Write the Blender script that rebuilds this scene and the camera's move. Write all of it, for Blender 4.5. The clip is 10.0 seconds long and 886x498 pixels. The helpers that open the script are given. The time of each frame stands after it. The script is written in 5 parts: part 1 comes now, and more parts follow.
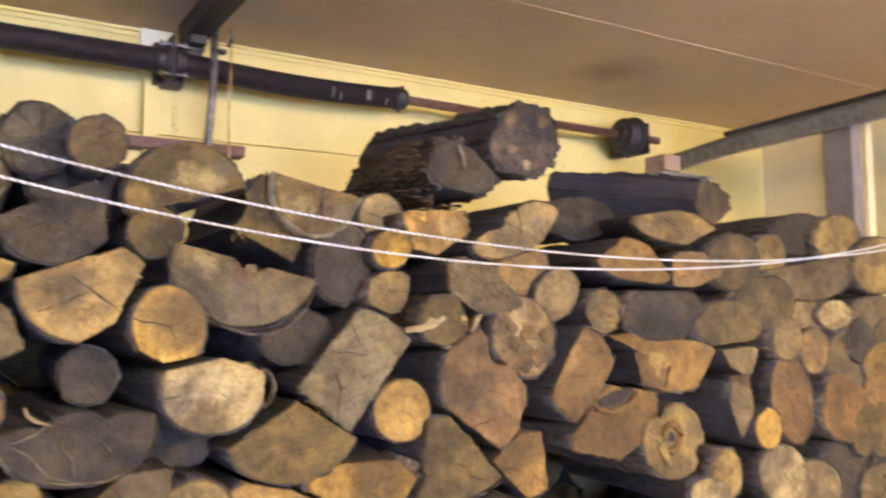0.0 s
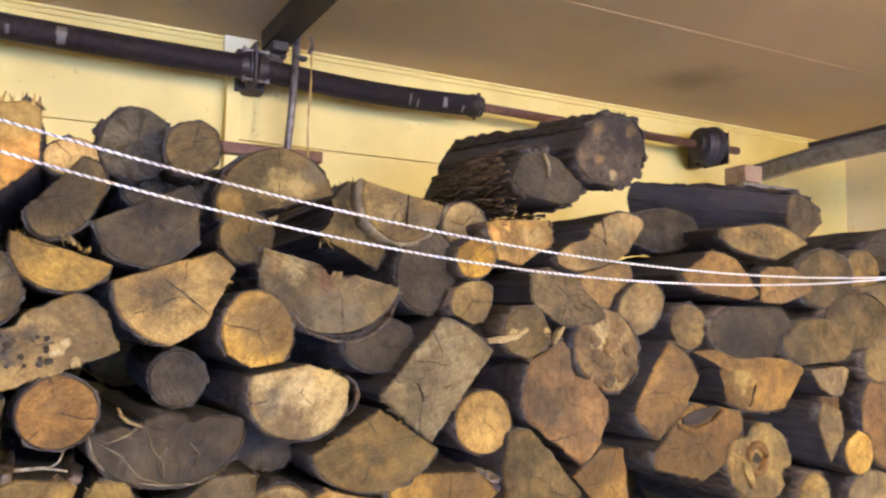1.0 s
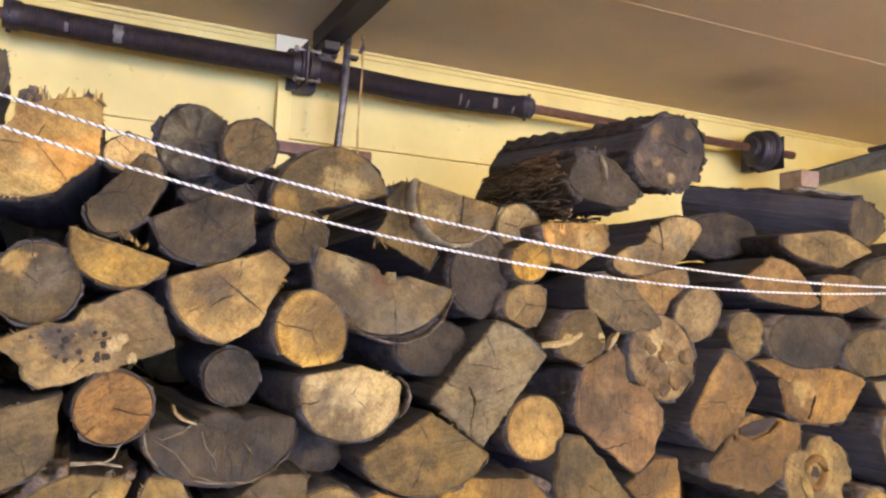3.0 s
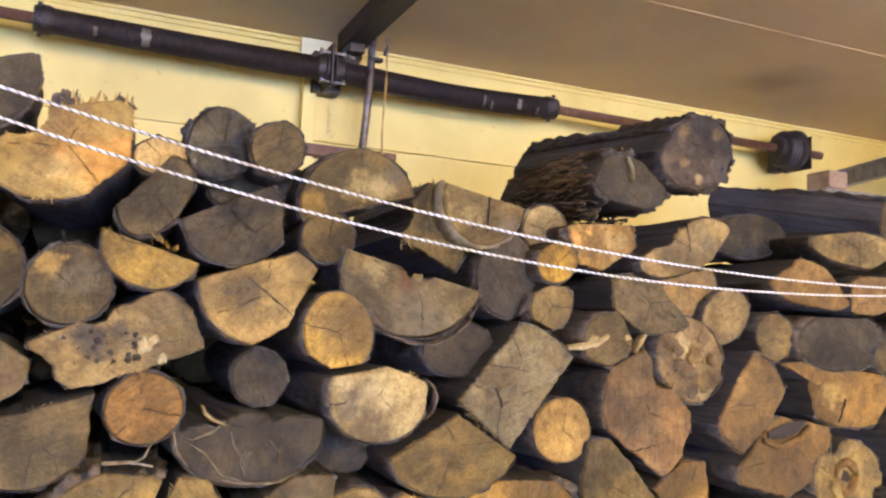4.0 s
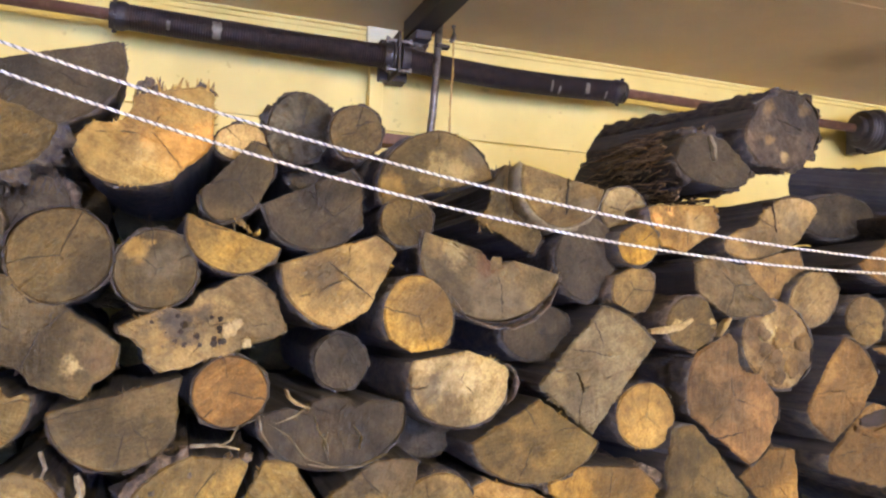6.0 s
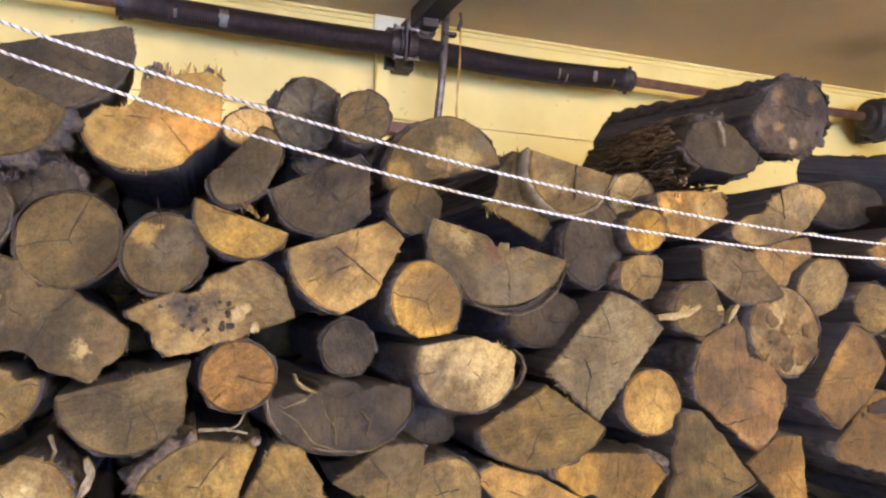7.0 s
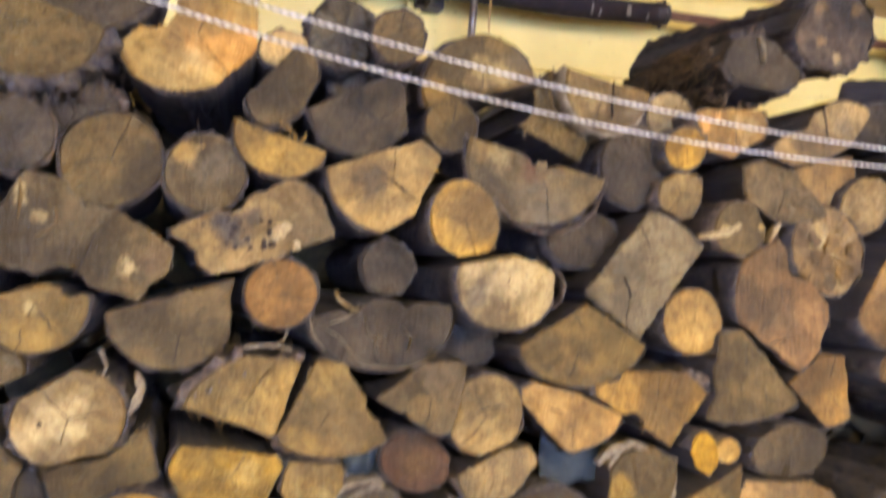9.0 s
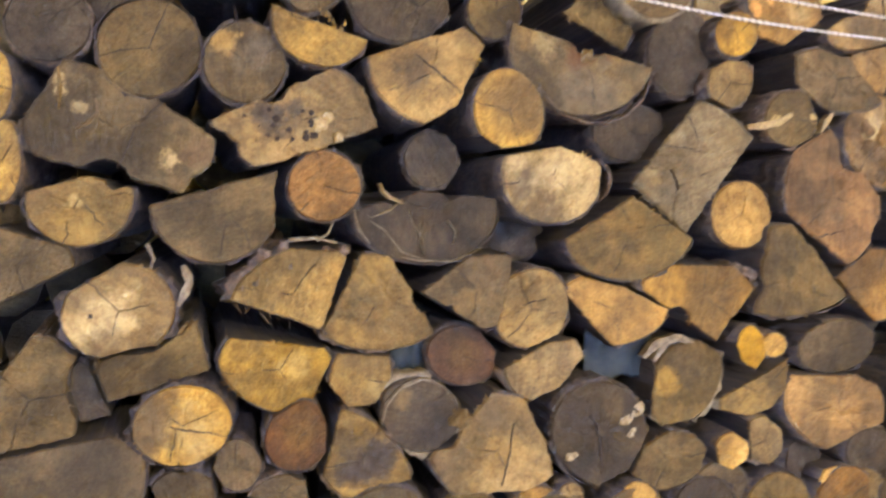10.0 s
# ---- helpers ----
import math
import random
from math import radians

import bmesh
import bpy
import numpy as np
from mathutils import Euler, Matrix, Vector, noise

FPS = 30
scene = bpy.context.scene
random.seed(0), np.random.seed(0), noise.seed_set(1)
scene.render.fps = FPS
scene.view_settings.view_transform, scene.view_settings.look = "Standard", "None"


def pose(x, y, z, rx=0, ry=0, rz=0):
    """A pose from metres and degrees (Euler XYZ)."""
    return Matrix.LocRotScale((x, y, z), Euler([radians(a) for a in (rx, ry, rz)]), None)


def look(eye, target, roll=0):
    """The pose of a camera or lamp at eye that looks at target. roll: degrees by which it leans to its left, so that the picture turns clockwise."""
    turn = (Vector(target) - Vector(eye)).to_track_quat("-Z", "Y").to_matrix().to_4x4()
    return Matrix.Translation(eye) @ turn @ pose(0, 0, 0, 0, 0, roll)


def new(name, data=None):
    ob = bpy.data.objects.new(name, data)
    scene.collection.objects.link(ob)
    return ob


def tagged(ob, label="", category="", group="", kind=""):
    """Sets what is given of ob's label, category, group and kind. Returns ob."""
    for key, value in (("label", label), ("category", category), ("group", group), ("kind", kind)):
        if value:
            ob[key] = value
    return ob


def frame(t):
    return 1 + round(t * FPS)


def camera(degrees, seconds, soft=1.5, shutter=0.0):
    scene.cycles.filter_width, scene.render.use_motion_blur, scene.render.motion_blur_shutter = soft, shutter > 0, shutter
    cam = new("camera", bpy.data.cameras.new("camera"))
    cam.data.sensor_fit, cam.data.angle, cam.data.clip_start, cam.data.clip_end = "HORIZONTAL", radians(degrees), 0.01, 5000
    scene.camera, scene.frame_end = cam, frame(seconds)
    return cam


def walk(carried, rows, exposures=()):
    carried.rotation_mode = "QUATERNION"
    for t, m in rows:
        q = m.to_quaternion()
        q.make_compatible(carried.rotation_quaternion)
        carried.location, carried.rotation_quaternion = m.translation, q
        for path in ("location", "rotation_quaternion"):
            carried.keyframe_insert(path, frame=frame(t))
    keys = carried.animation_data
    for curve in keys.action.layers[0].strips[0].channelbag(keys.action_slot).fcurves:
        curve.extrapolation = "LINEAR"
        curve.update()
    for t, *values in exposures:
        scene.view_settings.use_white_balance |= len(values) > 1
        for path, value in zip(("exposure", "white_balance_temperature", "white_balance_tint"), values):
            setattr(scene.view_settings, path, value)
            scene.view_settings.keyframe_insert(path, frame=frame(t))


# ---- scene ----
cam = camera(56.3, 10.0, soft=2.2, shutter=1.0)
PATH = [
    (0, (0.075, 0.017, 1.77), (1.122, 1.713, 1.936), -0.4),
    (0.5, (0.056, 0.032, 1.776), (1.03, 1.769, 1.952), 0.6),
    (1, (0.05, 0.046, 1.776), (0.971, 1.812, 1.956), 1.1),
    (1.5, (0.044, 0.05, 1.781), (0.946, 1.825, 1.976), 1.9),
    (2, (0.044, 0.058, 1.776), (0.92, 1.846, 1.962), 1.7),
    (2.5, (0.041, 0.067, 1.777), (0.896, 1.865, 1.959), 2.0),
    (4, (0.032, 0.071, 1.777), (0.82, 1.9, 1.959), 2.4),
    (4.5, (0.025, 0.078, 1.773), (0.79, 1.917, 1.955), 2.5),
    (5, (0.022, 0.076, 1.768), (0.765, 1.925, 1.94), 2.4),
    (5.5, (0.012, 0.093, 1.767), (0.699, 1.963, 1.94), 2.2),
    (7, (0.01, 0.096, 1.756), (0.659, 1.983, 1.896), 2.1),
    (7.5, (0.007, 0.096, 1.76), (0.649, 1.984, 1.906), 2.4),
    (8, (0.006, 0.097, 1.754), (0.632, 1.992, 1.888), 2.2),
    (8.5, (0.006, 0.103, 1.748), (0.609, 2.006, 1.872), 1.9),
    (9, (0.002, 0.101, 1.699), (0.586, 2.013, 1.75), 1.2),
    (9.5, (-0.011, 0.105, 1.665), (0.563, 2.02, 1.604), 0.9),
    (10, (-0.021, 0.124, 1.652), (0.517, 2.047, 1.534), 0.4),
]
walk(cam, [(t, look(eye, target, roll)) for t, eye, target, roll in PATH])

# ---- world and light ----
world = bpy.data.worlds.new("world")
scene.world = world
world.use_nodes = True
wn = world.node_tree.nodes
# strong blue fill, added to lift the darks through the south opening
wn["Background"].inputs[0].default_value = (0.36, 0.50, 1.0, 1)
wn["Background"].inputs[1].default_value = 48.0
# the second lamp is added only to soften the first one's shadows
LAMPS = ((1.75, -1.5, 211.0), (0.2, -1.9, 200.0))
for lx, ly, power in LAMPS:
    lamp_data = bpy.data.lights.new("globe_light", "POINT")
    lamp_data.energy = power
    lamp_data.color = (1.0, 0.815, 0.49)
    lamp_data.shadow_soft_size = 0.075
    globe_light = new("globe_light", lamp_data)
    globe_light.location = (lx, ly, 2.38)


# ---- materials ----
class Nodes:
    """A small helper that makes and links shader nodes."""

    def __init__(self, name):
        self.mat = bpy.data.materials.new(name)
        self.mat.use_nodes = True
        self.tree = self.mat.node_tree
        self.bsdf = self.tree.nodes["Principled BSDF"]

    def put(self, socket, value):
        if hasattr(value, "is_output"):
            self.tree.links.new(value, socket)
        else:
            socket.default_value = value

    def add(self, kind, outs=0, **given):
        n = self.tree.nodes.new(kind)
        for key, value in given.items():
            if key == "op":
                n.operation = value
            elif key == "dims":
                n.noise_dimensions = value
            elif key == "feature":
                n.feature = value
            elif key == "blend":
                n.data_type, n.blend_type = "RGBA", value
        return n

    def math(self, op, a, b=0.0, clamp=False):
        n = self.add("ShaderNodeMath", op=op)
        n.use_clamp = clamp
        self.put(n.inputs[0], a)
        self.put(n.inputs[1], b)
        return n.outputs[0]

    def noise(self, vec, scale, detail=3.0, rough=0.55, w=None):
        n = self.add("ShaderNodeTexNoise", dims="4D" if w is not None else "3D")
        self.put(n.inputs["Vector"], vec)
        if w is not None:
            self.put(n.inputs["W"], w)
        n.inputs["Scale"].default_value = scale
        n.inputs["Detail"].default_value = detail
        n.inputs["Roughness"].default_value = rough
        return n.outputs[0]

    def ramp(self, fac, lo, hi):
        n = self.add("ShaderNodeMapRange")
        n.interpolation_type = "SMOOTHSTEP"
        self.put(n.inputs[0], fac)
        n.inputs[1].default_value, n.inputs[2].default_value = lo, hi
        return n.outputs[0]

    def mix(self, fac, a, b, blend="MIX"):
        n = self.add("ShaderNodeMix", blend=blend)
        self.put(n.inputs[0], fac)
        self.put(n.inputs[6], a)
        self.put(n.inputs[7], b)
        return n.outputs[2]

    def coords(self, which="Object", scale=None):
        out = self.add("ShaderNodeTexCoord").outputs[which]
        if scale:
            m = self.add("ShaderNodeMapping")
            self.put(m.inputs[0], out)
            m.inputs["Scale"].default_value = scale
            out = m.outputs[0]
        return out

    def finish(self, colour, rough, height=None, strength=0.4, distance=0.002):
        self.put(self.bsdf.inputs["Base Color"], colour)
        self.put(self.bsdf.inputs["Roughness"], rough)
        if height is not None:
            b = self.add("ShaderNodeBump")
            b.inputs["Strength"].default_value, b.inputs["Distance"].default_value = strength, distance
            self.put(b.inputs["Height"], height)
            self.put(self.bsdf.inputs["Normal"], b.outputs[0])
        return self.mat


def rgb(r, g, b):
    return (r, g, b, 1.0)


TINT = {
    "cream": (0.50, 0.40, 0.19, 1.0),
    "tan": (0.33, 0.225, 0.075, 1.0),
    "straw": (0.24, 0.18, 0.08, 1.0),
    "fawn": (0.25, 0.155, 0.06, 1.0),
    "orange": (0.56, 0.31, 0.10, 1.0),
    "umber": (0.105, 0.078, 0.040, 1.0),
    "grey": (0.125, 0.108, 0.072, 1.0),
    "dark_blot": (0.040, 0.034, 0.030, 1.0),
    "red": (0.105, 0.054, 0.027, 1.0),
}


def end_grain(name, fresh, aged, stain, rings=0.35, heart=None, cracks=0.8, spots=()):
    """Sawn end of a log: growth rings round the pith, radial checks, blotches and grey weathering."""
    n = Nodes(name)
    fresh = rgb(*(min(0.9, 1.28 * v) for v in fresh[:3]))
    aged = rgb(*(0.80 * v for v in aged[:3]))
    stain = rgb(*(0.72 * v for v in stain[:3]))
    co = n.coords()
    rnd = n.add("ShaderNodeObjectInfo").outputs["Random"]
    w = n.math("MULTIPLY", rnd, 37.0)
    sep = n.add("ShaderNodeSeparateXYZ")
    n.put(sep.inputs[0], co)
    x, z = sep.outputs[0], sep.outputs[2]
    warp = n.noise(co, 22.0, 3.0, 0.6, w)
    r = n.math("SQRT", n.math("ADD", n.math("MULTIPLY", x, x), n.math("MULTIPLY", z, z)))
    rw = n.math("ADD", r, n.math("MULTIPLY", n.math("SUBTRACT", warp, 0.5), 0.016))
    ring = n.math("SINE", n.math("MULTIPLY", rw, 1500.0))
    wide = n.math("SINE", n.math("ADD", n.math("MULTIPLY", rw, 420.0), n.math("MULTIPLY", w, 3.0)))
    ring = n.math("ADD", n.math("MULTIPLY", ring, 0.25), n.math("MULTIPLY", wide, 0.25))
    ring = n.math("ADD", ring, 0.5)
    blotch = n.noise(co, 16.0, 4.0, 0.62, w)
    patch = n.noise(co, 7.0, 3.0, 0.6, n.math("ADD", w, 9.0))
    fibre = n.noise(co, 260.0, 3.0, 0.7)
    # rays that run out from the pith, and the strokes of the saw
    ray = n.add("ShaderNodeCombineXYZ")
    n.put(ray.inputs[0], n.math("DIVIDE", x, n.math("ADD", r, 0.004)))
    n.put(ray.inputs[1], n.math("DIVIDE", z, n.math("ADD", r, 0.004)))
    n.put(ray.inputs[2], n.math("MULTIPLY", r, 7.0))
    rays = n.noise(ray.outputs[0], 7.0, 4.0, 0.65, w)
    turned = n.add("ShaderNodeVectorRotate")
    turned.rotation_type = "Y_AXIS"
    n.put(turned.inputs["Vector"], co)
    n.put(turned.inputs["Angle"], n.math("MULTIPLY", rnd, 19.0))
    along = n.add("ShaderNodeMapping")
    along.inputs["Scale"].default_value = (1.0, 1.0, 0.09)
    n.put(along.inputs[0], turned.outputs[0])
    saw_marks = n.noise(along.outputs[0], 210.0, 2.0, 0.6, w)
    colour = n.mix(n.ramp(blotch, 0.37, 0.63), fresh, aged)
    if heart:
        colour = n.mix(n.math("MULTIPLY", n.math("SUBTRACT", 1.0, n.ramp(rw, 0.008, 0.03)), 0.75), colour, heart)
    colour = n.mix(n.math("MULTIPLY", n.ramp(patch, 0.47, 0.64), 0.85), colour, stain)
    colour = n.mix(n.math("MULTIPLY", ring, min(1.0, rings * 0.85)), colour, n.mix(1.0, colour, rgb(0.62, 0.55, 0.48), "MULTIPLY"))
    colour = n.mix(n.math("MULTIPLY", n.ramp(fibre, 0.38, 0.66), 0.6), colour, n.mix(1.0, colour, rgb(0.6, 0.56, 0.52), "MULTIPLY"))
    mottle = n.noise(co, 70.0, 4.0, 0.7, n.math("ADD", w, 2.0))
    colour = n.mix(n.math("MULTIPLY", n.ramp(mottle, 0.44, 0.66), 0.55), colour, n.mix(1.0, colour, rgb(0.5, 0.46, 0.44), "MULTIPLY"))
    colour = n.mix(n.math("MULTIPLY", n.ramp(mottle, 0.46, 0.30), 0.45), colour, n.mix(1.0, colour, rgb(1.28, 1.25, 1.2), "MULTIPLY"))
    broad = n.noise(co, 9.0, 2.0, 0.5, n.math("ADD", w, 15.0))
    colour = n.mix(n.math("MULTIPLY", n.ramp(broad, 0.42, 0.62), 0.55), colour, n.mix(1.0, colour, rgb(0.56, 0.53, 0.52), "MULTIPLY"))
    colour = n.mix(n.math("MULTIPLY", n.ramp(broad, 0.46, 0.30), 0.6), colour, n.mix(1.0, colour, rgb(1.25, 1.22, 1.18), "MULTIPLY"))
    colour = n.mix(n.math("MULTIPLY", n.ramp(rays, 0.50, 0.68), 0.5), colour, n.mix(1.0, colour, rgb(0.58, 0.53, 0.50), "MULTIPLY"))
    colour = n.mix(n.math("MULTIPLY", n.ramp(rays, 0.46, 0.32), 0.35), colour, n.mix(1.0, colour, rgb(1.3, 1.26, 1.2), "MULTIPLY"))
    colour = n.mix(n.math("MULTIPLY", n.ramp(saw_marks, 0.50, 0.66), 0.4), colour, n.mix(1.0, colour, rgb(0.62, 0.58, 0.55), "MULTIPLY"))
    # weather stains and bright patches with their own ragged outline
    for sx, sz, size, tint, amount in spots:
        at = n.add("ShaderNodeVectorMath", op="DISTANCE")
        flat = n.add("ShaderNodeCombineXYZ")
        n.put(flat.inputs[0], x)
        n.put(flat.inputs[2], z)
        n.put(at.inputs[0], flat.outputs[0])
        at.inputs[1].default_value = (sx, 0.0, sz)
        edge = n.math("ADD", at.outputs["Value"], n.math("MULTIPLY", n.math("SUBTRACT", n.noise(co, 0.8 / size, 5.0, 0.7, n.math("ADD", w, sx * 90)), 0.5), 3.4 * size))
        colour = n.mix(n.math("MULTIPLY", n.ramp(edge, 1.2 * size, 0.3 * size), amount), colour, n.mix(n.ramp(mottle, 0.35, 0.65), TINT[tint], n.mix(1.0, TINT[tint], rgb(0.6, 0.57, 0.54), "MULTIPLY")))
    # radial checks
    ang = n.math("ARCTAN2", z, x)
    angw = n.math("ADD", ang, n.math("MULTIPLY", n.math("SUBTRACT", warp, 0.5), 0.7))
    saw = n.math("FRACT", n.math("ADD", n.math("MULTIPLY", angw, 0.4775), w))
    off = n.math("ABSOLUTE", n.math("SUBTRACT", saw, 0.5))
    thin = n.math("MULTIPLY", n.math("MULTIPLY", off, r), 2.1)
    line = n.math("SUBTRACT", 1.0, n.ramp(thin, 0.0003, 0.0010))
    gate = n.ramp(n.noise(co, 30.0, 2.0, 0.5, n.math("ADD", w, 4.0)), 0.46, 0.56)
    crack = n.math("MULTIPLY", n.math("MULTIPLY", line, gate), cracks)
    colour = n.mix(crack, colour, rgb(0.02, 0.015, 0.012))
    value = n.add("ShaderNodeHueSaturation")
    n.put(value.inputs["Color"], colour)
    n.put(value.inputs["Value"], n.math("ADD", n.math("MULTIPLY", rnd, 0.24), 0.92))
    n.put(value.inputs["Saturation"], n.math("ADD", n.math("MULTIPLY", n.math("FRACT", n.math("MULTIPLY", rnd, 7.3)), 0.2), 0.97))
    h = n.math("ADD", n.math("ADD", n.math("MULTIPLY", ring, 0.15), saw_marks), n.math("ADD", fibre, n.math("MULTIPLY", blotch, 1.2)))
    h = n.math("SUBTRACT", h, n.math("MULTIPLY", crack, 3.0))
    return n.finish(value.outputs[0], 0.85, h, 0.8, 0.0035)


def bark_material(name, dark, light, ridge=1.0, speck=None):
    """Bark: ridges that run along the log, flakes and grey dust."""
    n = Nodes(name)
    rnd = n.add("ShaderNodeObjectInfo").outputs["Random"]
    w = n.math("MULTIPLY", rnd, 23.0)
    along = n.coords("Object", (1.0, 0.45, 1.0))
    ridges = n.noise(along, 95.0, 4.0, 0.65, w)
    flakes = n.noise(n.coords(), 24.0, 4.0, 0.6, w)
    colour = n.mix(n.ramp(ridges, 0.35, 0.68), dark, light)
    colour = n.mix(n.math("MULTIPLY", n.ramp(flakes, 0.5, 0.7), 0.6), colour, speck or light)
    h = n.math("ADD", ridges, n.math("MULTIPLY", flakes, 0.8))
    return n.finish(colour, 0.92, h, min(1.0, 0.9 * ridge), 0.006 * ridge)


def split_material(name, a, b):
    """Riven face of a split log: fibres along the grain."""
    n = Nodes(name)
    along = n.coords("Object", (1.0, 0.06, 1.0))
    rnd = n.add("ShaderNodeObjectInfo").outputs["Random"]
    f = n.noise(along, 170.0, 4.0, 0.65, n.math("MULTIPLY", rnd, 11.0))
    g = n.noise(n.coords(), 14.0, 3.0)
    colour = n.mix(n.ramp(f, 0.3, 0.7), a, b)
    colour = n.mix(n.math("MULTIPLY", n.ramp(g, 0.45, 0.7), 0.6), colour, n.mix(1.0, colour, rgb(0.45, 0.42, 0.4), "MULTIPLY"))
    return n.finish(colour, 0.9, f, 0.6, 0.004)


def painted(name, a, b, rough=0.6, scale=3.0, grain=140.0, strength=0.15):
    """Paint on wood or board, with dirt at two sizes."""
    n = Nodes(name)
    co = n.coords()
    big = n.noise(co, scale, 4.0, 0.6)
    small = n.noise(co, grain, 3.0, 0.6)
    specks = n.ramp(n.noise(co, 42.0, 2.0, 0.5), 0.68, 0.74)
    colour = n.mix(n.ramp(big, 0.35, 0.72), a, b)
    colour = n.mix(n.math("MULTIPLY", specks, 0.35), colour, n.mix(1.0, colour, rgb(0.5, 0.45, 0.36), "MULTIPLY"))
    return n.finish(colour, rough, n.math("ADD", small, big), strength, 0.002)


def smudged(name, a, b, rough, scale, grain, strength):
    """Ceiling board with one dark smudge above the cable drum."""
    n = Nodes(name)
    co = n.coords()
    big = n.noise(co, scale, 4.0, 0.6)
    small = n.noise(co, grain, 3.0, 0.6)
    d = n.add("ShaderNodeVectorMath", op="DISTANCE")
    n.put(d.inputs[0], co)
    d.inputs[1].default_value = (1.70, 1.70, 2.46)
    dark_blot = n.math("SUBTRACT", 1.0, n.ramp(n.math("ADD", d.outputs["Value"], n.math("MULTIPLY", n.noise(co, 9.0), 0.12)), 0.06, 0.24))
    colour = n.mix(n.ramp(big, 0.35, 0.72), a, b)
    colour = n.mix(n.math("MULTIPLY", n.ramp(small, 0.4, 0.7), 0.2), colour, n.mix(1.0, colour, rgb(0.7, 0.68, 0.66), "MULTIPLY"))
    colour = n.mix(n.math("MULTIPLY", dark_blot, 0.55), colour, rgb(0.15, 0.105, 0.075))
    return n.finish(colour, rough, small, strength, 0.002)


def metal(name, a, b, metallic, rough, scale=40.0):
    n = Nodes(name)
    co = n.coords()
    f = n.noise(co, scale, 4.0, 0.65)
    n.bsdf.inputs["Metallic"].default_value = metallic
    colour = n.mix(n.ramp(f, 0.4, 0.68), a, b)
    return n.finish(colour, n.math("ADD", n.math("MULTIPLY", f, 0.3), rough), f, 0.2, 0.001)


WOOD = {
    "tan": (rgb(0.355, 0.242, 0.074), rgb(0.262, 0.182, 0.063), rgb(0.171, 0.121, 0.050)),
    "straw": (rgb(0.234, 0.169, 0.066), rgb(0.175, 0.131, 0.054), rgb(0.118, 0.086, 0.040)),
    "gold": (rgb(0.399, 0.271, 0.086), rgb(0.305, 0.201, 0.071), rgb(0.184, 0.131, 0.062)),
    "yellow": (rgb(0.430, 0.285, 0.075), rgb(0.420, 0.265, 0.065), rgb(0.360, 0.230, 0.065), 0.3, None, 0.4),
    "pale": (rgb(0.353, 0.277, 0.116), rgb(0.241, 0.180, 0.077), rgb(0.161, 0.124, 0.061)),
    "grey": (rgb(0.140, 0.118, 0.067), rgb(0.112, 0.093, 0.052), rgb(0.082, 0.067, 0.038), 0.3),
    "umber": (rgb(0.124, 0.092, 0.039), rgb(0.094, 0.070, 0.029), rgb(0.065, 0.049, 0.023)),
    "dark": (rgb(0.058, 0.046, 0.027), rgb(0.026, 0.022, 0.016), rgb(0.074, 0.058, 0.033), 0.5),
    "ochre": (rgb(0.286, 0.184, 0.058), rgb(0.237, 0.150, 0.051), rgb(0.165, 0.114, 0.049)),
    "orange": (rgb(0.470, 0.330, 0.120), rgb(0.450, 0.340, 0.130), rgb(0.340, 0.225, 0.090), 0.2),
    "rust": (rgb(0.184, 0.107, 0.036), rgb(0.146, 0.086, 0.031), rgb(0.108, 0.070, 0.028)),
    "red": (rgb(0.090, 0.047, 0.021), rgb(0.063, 0.037, 0.020), rgb(0.125, 0.081, 0.033), 0.6, rgb(0.142, 0.088, 0.033)),
    "pink": (rgb(0.318, 0.219, 0.099), rgb(0.266, 0.182, 0.081), rgb(0.185, 0.130, 0.061), 0.25),
    "warty": (rgb(0.221, 0.156, 0.067), rgb(0.151, 0.103, 0.048), rgb(0.101, 0.068, 0.032), 0.4),
    "mottled": (rgb(0.110, 0.084, 0.055), rgb(0.034, 0.026, 0.023), rgb(0.020, 0.017, 0.018), 0.3, None, 0.9),
    "heart": (rgb(0.196, 0.151, 0.065), rgb(0.155, 0.120, 0.055), rgb(0.103, 0.080, 0.042), 0.3, rgb(0.114, 0.044, 0.015)),
    "fawn": (rgb(0.232, 0.150, 0.059), rgb(0.188, 0.120, 0.050), rgb(0.135, 0.088, 0.038), 0.3),
    "lumpy": (rgb(0.105, 0.094, 0.062), rgb(0.058, 0.052, 0.040), rgb(0.034, 0.032, 0.028), 0.2),
}
END = {kind: end_grain("end_" + kind, *recipe) for kind, recipe in WOOD.items()}
BARK = {
    "bark": bark_material("bark", rgb(0.030, 0.029, 0.036), rgb(0.078, 0.064, 0.048), 1.4),
    "shaggy": bark_material("shaggy_bark", rgb(0.036, 0.031, 0.030), rgb(0.150, 0.112, 0.076), 1.5),
    "birch": bark_material("pale_bark", rgb(0.100, 0.084, 0.056), rgb(0.230, 0.195, 0.125), 0.4),
    "black": bark_material("black_bark", rgb(0.018, 0.017, 0.022), rgb(0.062, 0.048, 0.037), 1.8),
    "fibre": bark_material("fibrous_bark", rgb(0.075, 0.052, 0.032), rgb(0.240, 0.165, 0.088), 0.8),
}
PLATE = painted("chalky_paint", rgb(0.62, 0.58, 0.38), rgb(0.54, 0.50, 0.32))
# riven sides coloured blue-black: the shade of the gaps is in the wood
SHADED_SPLIT = split_material("shaded_split_wood", rgb(0.038, 0.037, 0.048), rgb(0.072, 0.062, 0.054))
PAINT = painted("cream_paint", rgb(0.675, 0.555, 0.19), rgb(0.55, 0.445, 0.145))
